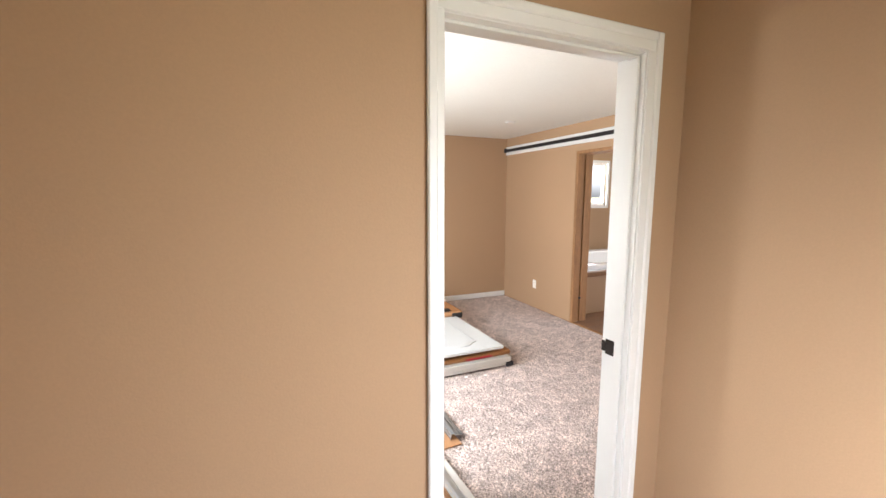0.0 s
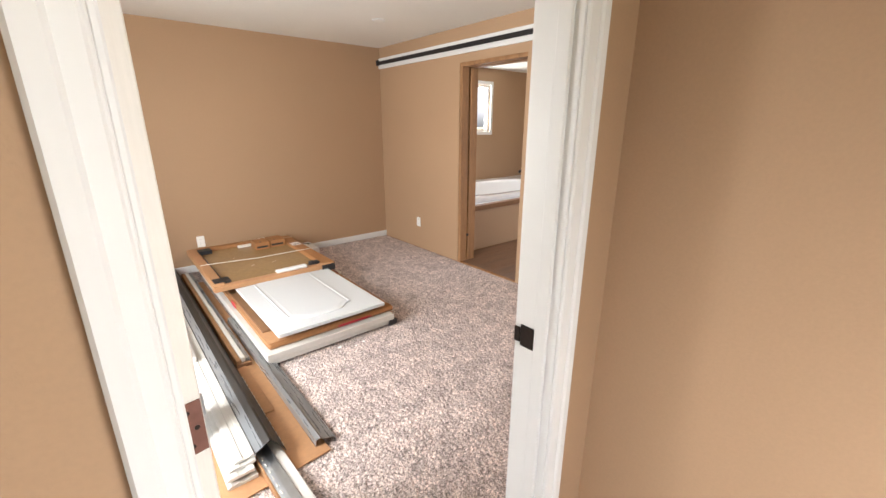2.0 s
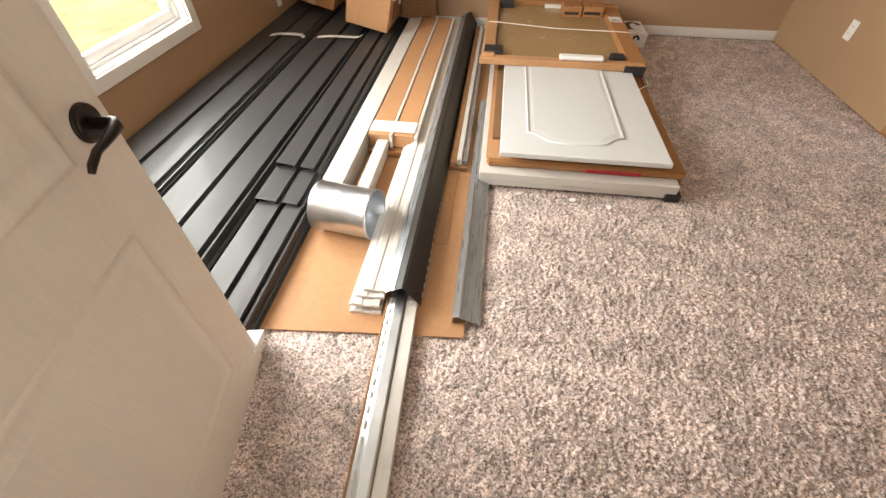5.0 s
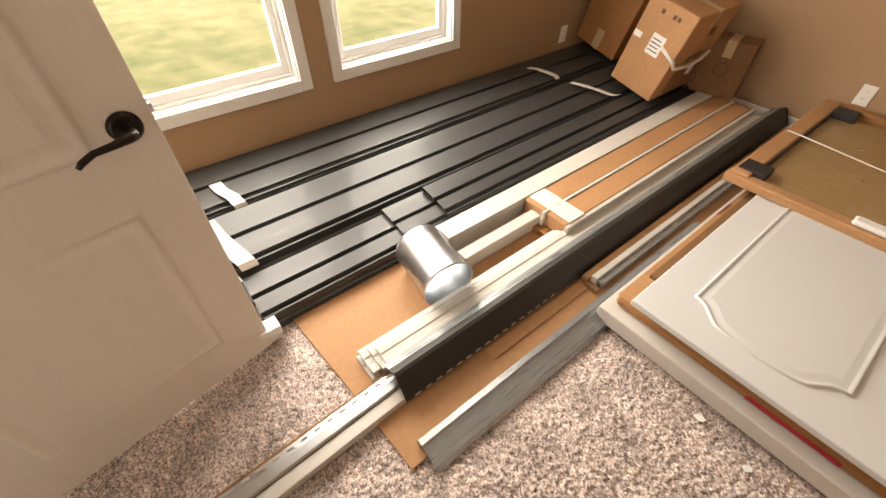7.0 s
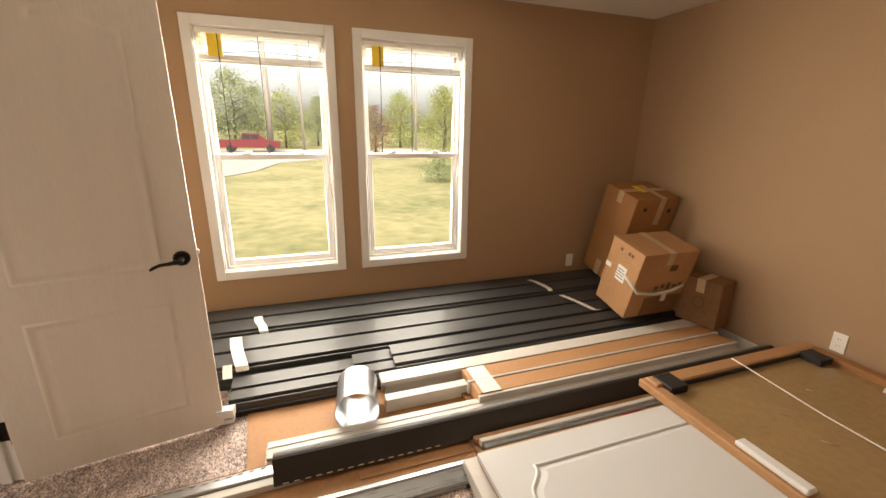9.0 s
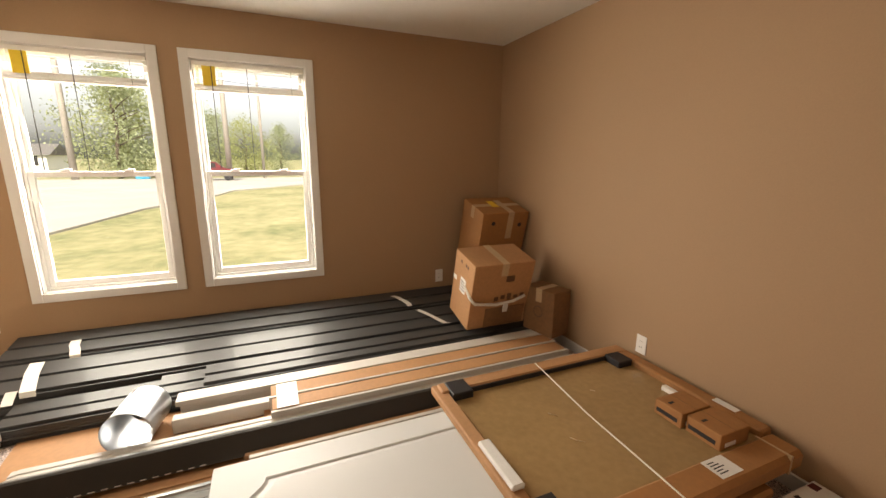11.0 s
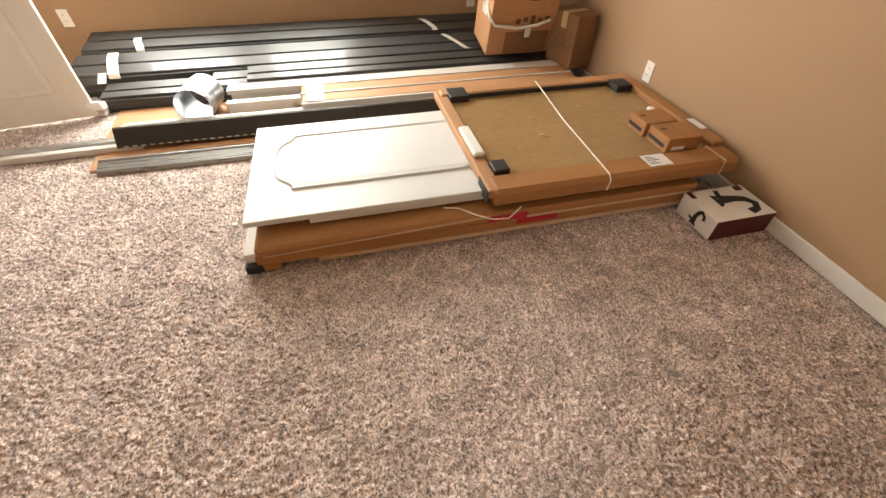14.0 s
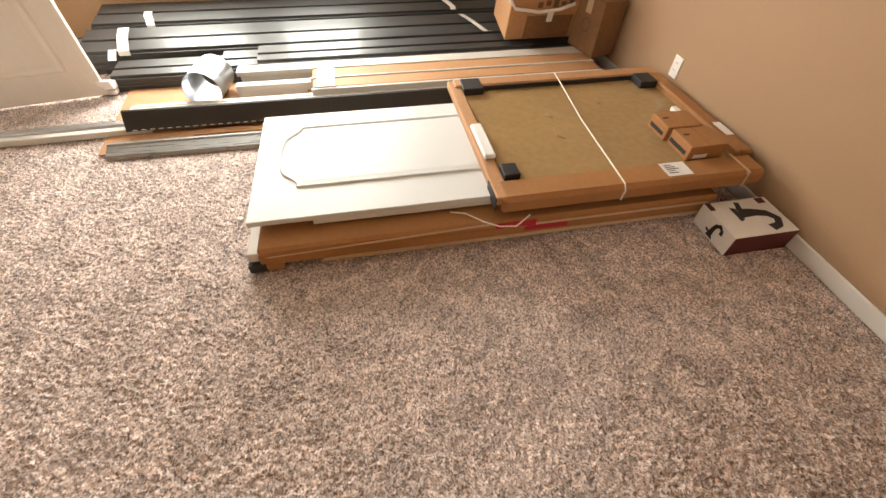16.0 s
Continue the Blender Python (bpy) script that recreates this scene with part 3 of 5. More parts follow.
def blind(y0, y1):
    a, b = y0 + CAS + 0.012, y1 - CAS - 0.012
    top = WZ1 - CAS - 0.008
    ob = thing("mini_blind", (WX - 0.02, (a + b) / 2, 1.85), "white mini blind pulled up in the window head", "blind", "bedroom blinds")
    part("head_rail", boxes((WX - 0.045, WX - 0.012, a, b, top - 0.026, top), bevel=0.002), BLIND, ob)
    part("valance_clip", boxes((WX - 0.012, WX - 0.008, a, b, top - 0.03, top - 0.001), bevel=0.001), BLIND, ob)
    for i in range(3):
        z = top - 0.06 - 0.045 * i
        part("slat", boxes((WX - 0.042, WX - 0.016, a + 0.004, b - 0.004, z, z + 0.0012)), BLIND, ob)
    bm = bmesh.new()
    for i in range(9):
        z = 1.868 + 0.0034 * i
        box(bm, WX - 0.042, WX - 0.016, a + 0.004, b - 0.004, z, z + 0.0018)
    part("stacked_slats", bm, BLIND, ob)
    part("bottom_rail", boxes((WX - 0.043, WX - 0.015, a + 0.003, b - 0.003, 1.848, 1.866), bevel=0.004), BLIND, ob)
    for k, yy in enumerate((a + (b - a) * 0.16, a + (b - a) * 0.47, a + (b - a) * 0.88)):
        part("ladder_cord", cyl(bmesh.new(), (WX - 0.014, yy, 1.86), (WX - 0.014, yy, top - 0.02), 0.0012, n=6), CORD, ob)
    part("tilt_wand", cyl(bmesh.new(), (WX - 0.012, a + (b - a) * 0.16, 1.31), (WX - 0.012, a + (b - a) * 0.16, top - 0.03), 0.0030, n=8), CORD, ob, "dark thin tilt wand")
    part("pull_cord", cyl(bmesh.new(), (WX - 0.013, a + (b - a) * 0.47, 1.30), (WX - 0.011, a + (b - a) * 0.47, top - 0.03), 0.0026, n=8), CORD, ob, "dark hanging pull cord")
    part("warning_tag", boxes((WX - 0.0145, WX - 0.0135, a + 0.06, a + 0.14, 1.885, top - 0.03)), YELLOW, ob, "yellow warning tag")
    return ob


window("window_1", *W1)
window("window_2", *W2)
blind(*W1)
blind(*W2)
bw = thing("window_bath", (wb[0], BY1, wb[2]), "small white bathroom window", "window", kind="structure")
part("casing", boxes((wb[0] - 0.05, wb[0], BY1 - 0.015, BY1, wb[2] - 0.05, wb[3] + 0.05), (wb[1], wb[1] + 0.05, BY1 - 0.015, BY1, wb[2] - 0.05, wb[3] + 0.05), (wb[0], wb[1], BY1 - 0.015, BY1, wb[2] - 0.05, wb[2]), (wb[0], wb[1], BY1 - 0.015, BY1, wb[3], wb[3] + 0.05)), TRIM, bw)
part("frame", boxes((wb[0], wb[0] + 0.04, BY1 + 0.03, BY1 + 0.09, wb[2], wb[3]), (wb[1] - 0.04, wb[1], BY1 + 0.03, BY1 + 0.09, wb[2], wb[3]), (wb[0] + 0.04, wb[1] - 0.04, BY1 + 0.03, BY1 + 0.09, wb[2], wb[2] + 0.04), (wb[0] + 0.04, wb[1] - 0.04, BY1 + 0.03, BY1 + 0.09, wb[3] - 0.04, wb[3])), VINYL, bw)


# ---- wall fixtures ----
def outlet(at, axis, name="wall_outlet"):
    """Duplex outlet plate; axis: the way that it faces."""
    x, y, z = at
    ob = thing(name, at, "white duplex outlet plate on the tan wall", "outlet", "wall outlets")
    n = Vector(axis)
    side = Vector((-n.y, n.x, 0))
    def slab(w, h, d0, d1, dz=0.0, ds=0.0):
        bm = bmesh.new()
        box(bm, -w / 2 + ds, w / 2 + ds, -d1, -d0, -h / 2 + dz, h / 2 + dz, bevel=min(0.002, (d1 - d0) / 3))
        rot = Matrix(((side.x, -n.x, 0), (side.y, -n.y, 0), (0, 0, 1))).to_4x4()
        bm.transform(rot)
        return bm
    part("plate", slab(0.072, 0.116, 0.0, 0.006), PLATE, ob, local=True)
    for dz in (-0.02, 0.02):
        r = part("receptacle", slab(0.034, 0.029, 0.006, 0.008, dz), PLATE, ob, local=True)
        for ds in (-0.006, 0.006):
            part("slot", slab(0.002, 0.009, 0.008, 0.0085, dz + 0.003, ds), INK, r, local=True)
    return ob


outlet((1.557, FY, 0.31), (0, -1, 0))
outlet((TX, 4.818, 0.33), (-1, 0, 0))
outlet((WX, 4.985, 0.335), (1, 0, 0))
outlet((WX, 1.865, 0.33), (1, 0, 0))


def can_light(x, y):
    ob = thing("recessed_light", (x, y, H - 0.006), "small round white recessed ceiling light, off", "ceiling light", "recessed lights")
    bm = bmesh.new()
    cyl(bm, (x, y, H - 0.010), (x, y, H), 0.055, 0.062, n=32)
    part("trim_ring", bm, TRIM, ob)
    part("lens", cyl(bmesh.new(), (x, y, H - 0.013), (x, y, H - 0.010), 0.040, n=28), BLIND, ob)


for x, y in ((3.063, 4.368), (3.083, 2.375), (0.62, 4.517)):
    can_light(x, y)

# sliding-door track on its white backing board
trk = thing("barn_door_track", (TX, 4.3, 2.13), "black flat sliding-door rail on a white backing board", "door track")
part("backing_board", boxes((TX - 0.02, TX, 3.09, FY - 0.002, 2.142, 2.262), bevel=0.003), TRIM, trk)
part("rail", boxes((TX - 0.052, TX - 0.046, 3.11, FY - 0.01, 2.180, 2.222), bevel=0.001), BLKSTEEL, trk)
for y in (3.19, 3.60, 4.05, 4.50, 4.95, 5.40):
    part("standoff", cyl(bmesh.new(), (TX - 0.046, y, 2.201), (TX - 0.02, y, 2.201), 0.011, n=14), BLKSTEEL, trk)
    part("bolt_head", cyl(bmesh.new(), (TX - 0.057, y, 2.201), (TX - 0.052, y, 2.201), 0.012, n=6), BLKSTEEL, trk)
for y in (3.125, FY - 0.04):
    part("end_stop", boxes((TX - 0.066, TX - 0.036, y - 0.02, y + 0.02, 2.176, 2.236), bevel=0.003), BLKSTEEL, trk)

# ---- bathroom ----
tub = thing("bathtub", (5.0, 5.0, 0), "white drop-in bathtub in a tan skirted deck", "bathtub")
ty = 4.274
part("skirt", boxes((BX0, BX1, ty, ty + 0.05, 0, 0.498)), TAN, tub, "tan painted tub skirt")
part("deck_edge", boxes((BX0, BX1, ty - 0.03, ty + 0.05, 0.500, 0.556), bevel=0.004), CARDDARK, tub, "brown deck edge strip")
bm = bmesh.new()
n = 40
c = Vector((5.35, 5.02))
rect, e1, e2, e3 = [], [], [], []
for k in range(n):
    a = math.tau * k / n
    dx, dy = math.cos(a), math.sin(a)
    s = 1 / max(abs(dx) / 1.2, abs(dy) / 0.62)
    def oval(rx, ry, p=2.6):
        r = (abs(dx / rx) ** p + abs(dy / ry) ** p) ** (-1 / p)
        return c.x + dx * r, c.y + dy * r
    rect.append((bm.verts.new((c.x + dx * s, c.y + dy * s, 0.556)), bm.verts.new((c.x + dx * s, c.y + dy * s, 0.60))))
    e1.append(bm.verts.new((*oval(1.02, 0.48), 0.605)))
    e2.append(bm.verts.new((*oval(0.98, 0.45), 0.58)))
    e3.append(bm.verts.new((*oval(0.80, 0.34), 0.16)))
for k in range(n):
    j = (k + 1) % n
    bm.faces.new((rect[k][0], rect[j][0], rect[j][1], rect[k][1]))
    for u, v in (([r[1] for r in rect], e1), (e1, e2), (e2, e3)):
        bm.faces.new((u[k], u[j], v[j], v[k])).smooth = True
bm.faces.new(e3)
part("basin", bm, TUB, tub)
part("deck_top", boxes((BX0, 4.14, ty + 0.05, BY1, 0.53, 0.556), (6.56, BX1, ty + 0.05, BY1, 0.53, 0.556), (4.14, 6.56, 5.65, BY1, 0.53, 0.556), (4.14, 6.56, ty + 0.05, 4.39, 0.53, 0.555)), TUB, tub)
fa = thing("tub_faucet", (5.62, 4.64, 0.6), "dark bronze gooseneck tub faucet", "faucet")
bm = bmesh.new()
tube(bm, [(5.62, 4.52, 0.60), (5.62, 4.52, 0.78), (5.60, 4.53, 0.85), (5.54, 4.56, 0.885), (5.47, 4.60, 0.875), (5.43, 4.62, 0.84)], 0.016, n=12)
cyl(bm, (5.62, 4.52, 0.60), (5.62, 4.52, 0.62), 0.034, 0.026)
part("spout", bm, ORB, fa)
bm = bmesh.new()
cyl(bm, (5.50, 4.50, 0.60), (5.50, 4.50, 0.655), 0.022, 0.014)
tube(bm, [(5.50, 4.50, 0.655), (5.50, 4.50, 0.68), (5.44, 4.50, 0.69)], 0.008)
part("handle", bm, ORB, fa)


# ---- roof panels stacked along the window wall ----
def rib_profile(x0, x1, z0, z1, t=0.0012):
    """Open line of a ribbed roofing panel from (x0, z0) to (x1, z1)."""
    w = x1 - x0
    g = w * 0.43
    pts = [(0.0, -0.046), (0.004, 0.0), (g, 0.0), (g + 0.003, -0.052), (g + 0.022, -0.052), (g + 0.025, 0.0), (w - 0.036, 0.0), (w - 0.033, -0.034),
           (w - 0.024, -0.034), (w - 0.022, -0.014), (w - 0.014, -0.014), (w - 0.011, -0.052), (w, -0.056)]
    return sheet([(x0 + u, z0 + (z1 - z0) * u / w + v) for u, v in pts], t)


def panel_row(label, x0, x1, ztop0, ztop1, y0, y1, count, group="roof panels"):
    ob = thing("roof_panel_stack", ((x0 + x1) / 2, (y0 + y1) / 2, 0), label, "roof panels", group)
    step0, step1 = (ztop0 - 0.025) / count, (ztop1 - 0.025) / count
    for i in range(count):
        dy = 0.012 * math.sin(i * 2.3 + x0 * 9)
        dx = 0.006 * math.sin(i * 1.7 + x0 * 5)
        bm = bmesh.new()
        prism(bm, rib_profile(x0 + dx, x1 + dx, 0.021 + step0 * (i + 1), 0.021 + step1 * (i + 1)), "y", y0 + dy, y1 + dy)
        part("panel", bm, BRONZE, ob)
    part("batten", boxes((x0 + 0.02, x1 - 0.02, y0 + 0.3, y0 + 0.38, 0, 0.012)), RAWWOOD, ob)
    part("batten", boxes((x0 + 0.02, x1 - 0.02, y1 - 0.5, y1 - 0.42, 0, 0.012)), RAWWOOD, ob)
    return ob


panel_row("stack of charcoal ribbed steel roof panels against the wall", WX + 0.015, 0.130, 0.235, 0.190, 1.98, FY - 0.03, 11)
panel_row("stack of charcoal ribbed steel roof panels, taped", 0.158, 0.470, 0.185, 0.135, 1.97, FY - 0.03, 9)
panel_row("stack of charcoal ribbed steel roof panels beside the trim", 0.500, 0.738, 0.100, 0.085, 2.245, FY - 0.12, 7)
panel_row("short charcoal steel roof panels lying on the stack", 0.497, 0.728, 0.122, 0.100, 2.90, 4.95, 2, "short roof panels")
panel_row("short charcoal steel roof panels lying on top", 0.505, 0.722, 0.150, 0.122, 3.135, 5.05, 2, "short roof panels")


def strap(pts, w, label, name="packing_tape", material=None):
    """A flat band through pts; its width runs along y."""
    bm = bmesh.new()
    rows = [[bm.verts.new((x, y + s * w / 2, z + dz)) for s in (-1, 1) for dz in (0.0, 0.002)] for x, y, z in pts]
    for a, b in zip(rows, rows[1:]):
        for i, j in ((0, 2), (2, 3), (3, 1), (1, 0)):
            bm.faces.new((a[i], a[j], b[j], b[i]))
    bm.faces.new(rows[0])
    bm.faces.new(rows[-1][::-1])
    ob = new(name, mesh_of(name, bm, material or TAPE))
    return tagged(ob, label, "tape", "tapes on the roof panels")


strap([(-0.03, 2.34, 0.218), (0.04, 2.35, 0.212), (0.10, 2.375, 0.206), (0.145, 2.385, 0.188), (0.152, 2.388, 0.172)], 0.055, "white tape strip across the roof panels")
strap([(0.19, 2.225, 0.19), (0.30, 2.24, 0.175), (0.42, 2.27, 0.155), (0.478, 2.285, 0.146), (0.492, 2.29, 0.12)], 0.07, "white tape strip across the roof panels")
strap([(0.44, 2.205, 0.142), (0.50, 2.21, 0.118), (0.53, 2.215, 0.108)], 0.05, "torn white tape end on the roof panels")
strap([(-0.085, 4.50, 0.231), (-0.03, 4.52, 0.236), (0.05, 4.56, 0.224), (0.10, 4.585, 0.212), (0.118, 4.59, 0.195)], 0.042, "white tape strip across the far panels")
strap([(0.205, 4.63, 0.188), (0.28, 4.66, 0.186), (0.36, 4.71, 0.170), (0.43, 4.75, 0.155), (0.462, 4.77, 0.150), (0.49, 4.79, 0.16)], 0.038, "white tape strip with a curled end")
fc = thing("foam_corner", (0.76, 2.25, 0), "white folded foam corner beside the panel stack", "packing foam")
bm = bmesh.new()
prism(bm, [(0.735, 0.03), (0.80, 0.045), (0.815, 0.10), (0.76, 0.085), (0.735, 0.075)], "y", 2.20, 2.275)
part("fold", bm, FOAM, fc)
part("foot", boxes((0.735, 0.79, 2.215, 2.27, 0, 0.03), bevel=0.005), FOAM, fc)

# ---- cardboard sheet and long trim on it ----
cs = bmesh.new()
prism(cs, [(0.742, 2.33), (1.10, 2.36), (1.475, 2.385), (1.470, 3.6), (1.46, 5.2), (0.745, 5.2)], "z", 0.0, 0.006)
solid("cardboard_sheet", cs, CARD2, "flat kraft cardboard sheet on the carpet", "cardboard", kind="thing")


def moulding(name, prof, y0, y1, material, label, category="trim", group=""):
    bm = bmesh.new()
    prism(bm, prof, "y", y0, y1)
    ob = new(name, mesh_of(name, bm, material))
    return tagged(ob, label, category, group)


def rectp(x0, x1, z0, z1):
    return [(x0, z0), (x1, z0), (x1, z1), (x0, z1)]


jb = thing("jamb_kit", (0.80, 4.2, 0.006), "long white jamb boards lying on the cardboard", "door jamb")
part("board", boxes((0.750, 0.852, 3.03, 5.42, 0.094, 0.122), bevel=0.002), WHITEB, jb)
part("board", boxes((0.752, 0.772, 3.04, 5.42, 0.006, 0.093), bevel=0.002), WHITEB, jb)
part("board", boxes((0.83, 0.850, 3.05, 5.42, 0.006, 0.093), bevel=0.002), WHITEB, jb)
part("inner_strip", boxes((0.905, 0.965, 3.03, 3.52, 0.008, 0.085), bevel=0.003), WHITEB, jb)
ct = thing("long_carton", (0.98, 4.4, 0.006), "long flat kraft cartons wrapped in clear film", "carton")
part("carton", boxes((0.858, 0.972, 3.50, 5.40, 0.04, 0.118), bevel=0.004), CARD2, ct)
part("carton", boxes((0.990, 1.104, 3.505, 5.40, 0.04, 0.114), bevel=0.004), CARD2, ct)
part("white_strip", boxes((0.9725, 0.9895, 3.49, 5.41, 0.04, 0.120), bevel=0.002), WHITEB, ct, "white edge strip between the cartons")
part("film_wrap", boxes((0.856, 1.106, 3.53, 3.64, 0.118, 0.1195), bevel=0.0003), TAPE, ct)
part("tray", boxes((0.86, 1.10, 3.46, 5.40, 0.006, 0.038), bevel=0.003), CARD, ct)
part("white_edge", boxes((1.105, 1.125, 3.50, 5.42, 0.006, 0.112), bevel=0.002), WHITEB, ct)
mb = thing("moulding_bundle", (1.13, 4.0, 0.006), "bundle of stacked white profiled mouldings", "moulding")
for i, (x0, x1, z0, z1, y0) in enumerate(((1.045, 1.165, 0.006, 0.022, 2.44), (1.052, 1.160, 0.023, 0.036, 2.47), (1.046, 1.158, 0.037, 0.052, 2.45), (1.064, 1.172, 0.053, 0.066, 2.48), (1.09, 1.178, 0.067, 0.080, 2.50))):
    bm = bmesh.new()
    w = x1 - x0
    prism(bm, [(x0, z0), (x1, z0), (x1, z1), (x1 - w * 0.25, z1), (x1 - w * 0.3, z1 - 0.004), (x1 - w * 0.55, z1 - 0.004), (x1 - w * 0.6, z1), (x0 + w * 0.12, z1), (x0, z1 - 0.006)], "y", y0, 5.42)
    part("moulding", bm, WHITEB if i != 1 else CARD2, mb)

# dark ridge flashing
fl = thing("ridge_flashing", (1.24, 4.0, 0), "long dark bronze bent steel flashing with slotted flange", "flashing")
bm = bmesh.new()
prism(bm, sheet([(1.172, 0.084), (1.176, 0.092), (1.212, 0.108), (1.216, 0.112), (1.240, 0.124), (1.252, 0.120), (1.298, 0.044), (1.306, 0.030)], 0.0015), "y", 2.485, 5.575)
part("bent_sheet", bm, BRONZE_DK, fl)
for i in range(16):
    y = 2.52 + 0.045 * i
    part("slot", boxes((1.3045, 1.3062, y, y + 0.024, 0.034, 0.0385)), PAPER, fl)
part("grey_face", (lambda b: (prism(b, sheet([(1.176, 0.0935), (1.211, 0.1095)], 0.001), "y", 2.484, 5.57), b)[1])(bmesh.new()), GREYSTEEL, fl, "grey upper face of the flashing")

# galvanised strip running out towards the doorway
gs = thing("door_bottom_strip", (1.26, 2.0, 0), "long white and galvanised threshold strip on the carpet", "strip")
part("channel", (lambda b: (prism(b, sheet([(1.205, 0.006), (1.205, 0.040), (1.232, 0.046), (1.262, 0.046), (1.268, 0.040), (1.268, 0.006)], 0.002), "y", 1.40, 2.62), b)[1])(bmesh.new()), GALV, gs)
part("white_edge", boxes((1.270, 1.312, 1.42, 2.60, 0.0, 0.036), bevel=0.002), WHITEB, gs)
part("wood_edge", boxes((1.196, 1.2045, 1.41, 2.61, 0.0, 0.040), bevel=0.001), RAWWOOD, gs)
for i in range(24):
    part("lug", boxes((1.213, 1.219, 1.44 + 0.045 * i, 1.462 + 0.045 * i, 0.044, 0.0475)), WHITEB, gs)
gs.matrix_world = pose(1.26, 2.0, 0, 0, 0, 2.2)

# grey flat flashing, lumber and loose strips right of the dark flashing
gf = thing("grey_flashing", (1.48, 3.2, 0.006), "grey painted steel channel flashing lying on the floor", "flashing")
part("channel", (lambda b: (prism(b, sheet([(1.425, 0.010), (1.430, 0.044), (1.452, 0.048), (1.458, 0.040), (1.520, 0.020), (1.532, 0.003)], 0.0015), "y", 2.44, 4.10), b)[1])(bmesh.new()), GREYSTEEL, gf)
lb = thing("lumber_bundle", (1.36, 4.4, 0.006), "bundle of brown-edged white strips under the flashing", "lumber")
for i, (x0, x1, z1, y0) in enumerate(((1.315, 1.345, 0.055, 3.38), (1.346, 1.372, 0.062, 3.40), (1.373, 1.400, 0.050, 3.41))):
    part("strip", boxes((x0, x1, y0, 5.42, 0.006, z1), bevel=0.003), (RAWWOOD, WHITEB, GREYSTEEL)[i], lb)
part("end_cap", boxes((1.312, 1.402, 3.372, 3.40, 0.006, 0.03), bevel=0.002), CARDDARK, lb)
tagged(solid("cardboard_strip", boxes((1.310, 1.362, 2.835, 3.70, 0.006, 0.014), bevel=0.002), CARD2, "short pale cardboard strip on the sheet", "cardboard", kind="thing"))

# ---- round duct piece ----
du = thing("duct_collar", (0.93, 2.74, 0.13), "short galvanised round duct collar lying on its side", "duct", turn=14)
bm = bmesh.new()
R, L, n = 0.106, 0.262, 48
for r, flip in ((R, 0), (R - 0.0015, 1)):
    rows = []
    for x, k in ((-L / 2, 1.0), (-L / 2 + 0.012, 1.02), (-L / 2 + 0.02, 1.0), (-0.01, 1.0), (0.0, 1.006), (0.01, 1.0), (L / 2 - 0.02, 1.0), (L / 2 - 0.012, 1.03), (L / 2, 1.03)):
        rows.append([bm.verts.new((x, r * k * math.cos(math.tau * i / n), r * k * math.sin(math.tau * i / n))) for i in range(n)])
    for a, b in zip(rows, rows[1:]):
        for i in range(n):
            bm.faces.new((a[i], a[(i + 1) % n], b[(i + 1) % n], b[i])).smooth = True
    if flip:
        for i in range(n):
            bm.faces.new((first[0][i], first[0][(i + 1) % n], rows[0][(i + 1) % n], rows[0][i]))
            bm.faces.new((first[-1][i], first[-1][(i + 1) % n], rows[-1][(i + 1) % n], rows[-1][i]))
    else:
        first = rows
part("sleeve", bm, GALV, du, local=True)
part("seam", boxes((-L / 2 + 0.02, L / 2 - 0.02, -0.004, 0.004, R - 0.001, R + 0.0025)), GALV, du, local=True)
du.matrix_world = pose(0.925, 2.885, 0.116, 35, 0, -8)

# ---- door stack with packaging ----
sl = thing("boxed_door_slab", (1.94, 4.35, 0), "white door slab edge with kraft edge wrap and red tape", "door slab")
part("slab", boxes((1.470, 2.4170, 3.268, 5.33, 0.042, 0.088), bevel=0.003), WHITEB, sl)
part("lower_slab", boxes((1.478, 2.4120, 3.274, 5.33, 0.012, 0.041), bevel=0.003), WHITEB, sl)
part("foam_corner", boxes((2.3670, 2.4420, 3.262, 3.334, 0.0, 0.0415), bevel=0.006), BLACK, sl, "black foam corner")
part("foam_corner", boxes((1.480, 1.54, 3.260, 3.33, 0.0, 0.0115), bevel=0.003), BLACK, sl)
part("edge_wrap", boxes((2.4180, 2.4340, 3.31, 5.33, 0.030, 0.084), bevel=0.006), CARD, sl, "brown kraft edge wrap")
part("bottom_strip", boxes((2.4130, 2.4300, 3.55, 5.33, 0.006, 0.028), bevel=0.002), PALEKRAFT, sl, "pale bottom edge strip")
part("corner_wrap", boxes((2.4250, 2.4380, 3.312, 3.40, 0.0, 0.040), bevel=0.004), CARD, sl, "kraft corner wrap")
pk = thing("flat_carton", (1.95, 4.35, 0.088), "worn kraft carton round a flat door, taped", "carton")
part("carton", boxes((1.500, 2.4470, 3.32, 5.34, 0.0885, 0.132), bevel=0.012, ), CARD, pk)
part("packing_pad", boxes((1.52, 2.24, 3.50, 5.20, 0.1325, 0.1468)), CARDDARK, pk)
part("pale_flap", boxes((1.496, 1.62, 3.33, 5.30, 0.1322, 0.1345), bevel=0.0006), CARD2, pk)
fs = bmesh.new()
prism(fs, [(3.345, 0.094), (3.36, 0.090), (4.27, 0.121), (4.26, 0.131)], "x", 2.4475, 2.4505)
part("fold_strip", fs, PALEKRAFT, pk, "pale folded edge of the carton")
part("fold_strip", boxes((2.4475, 2.4495, 4.30, 5.30, 0.092, 0.104), bevel=0.0005), PALEKRAFT, pk)
part("red_tape", boxes((2.4477, 2.4509, 4.28, 4.46, 0.094, 0.126), bevel=0.0005), RED, pk, "red tape")
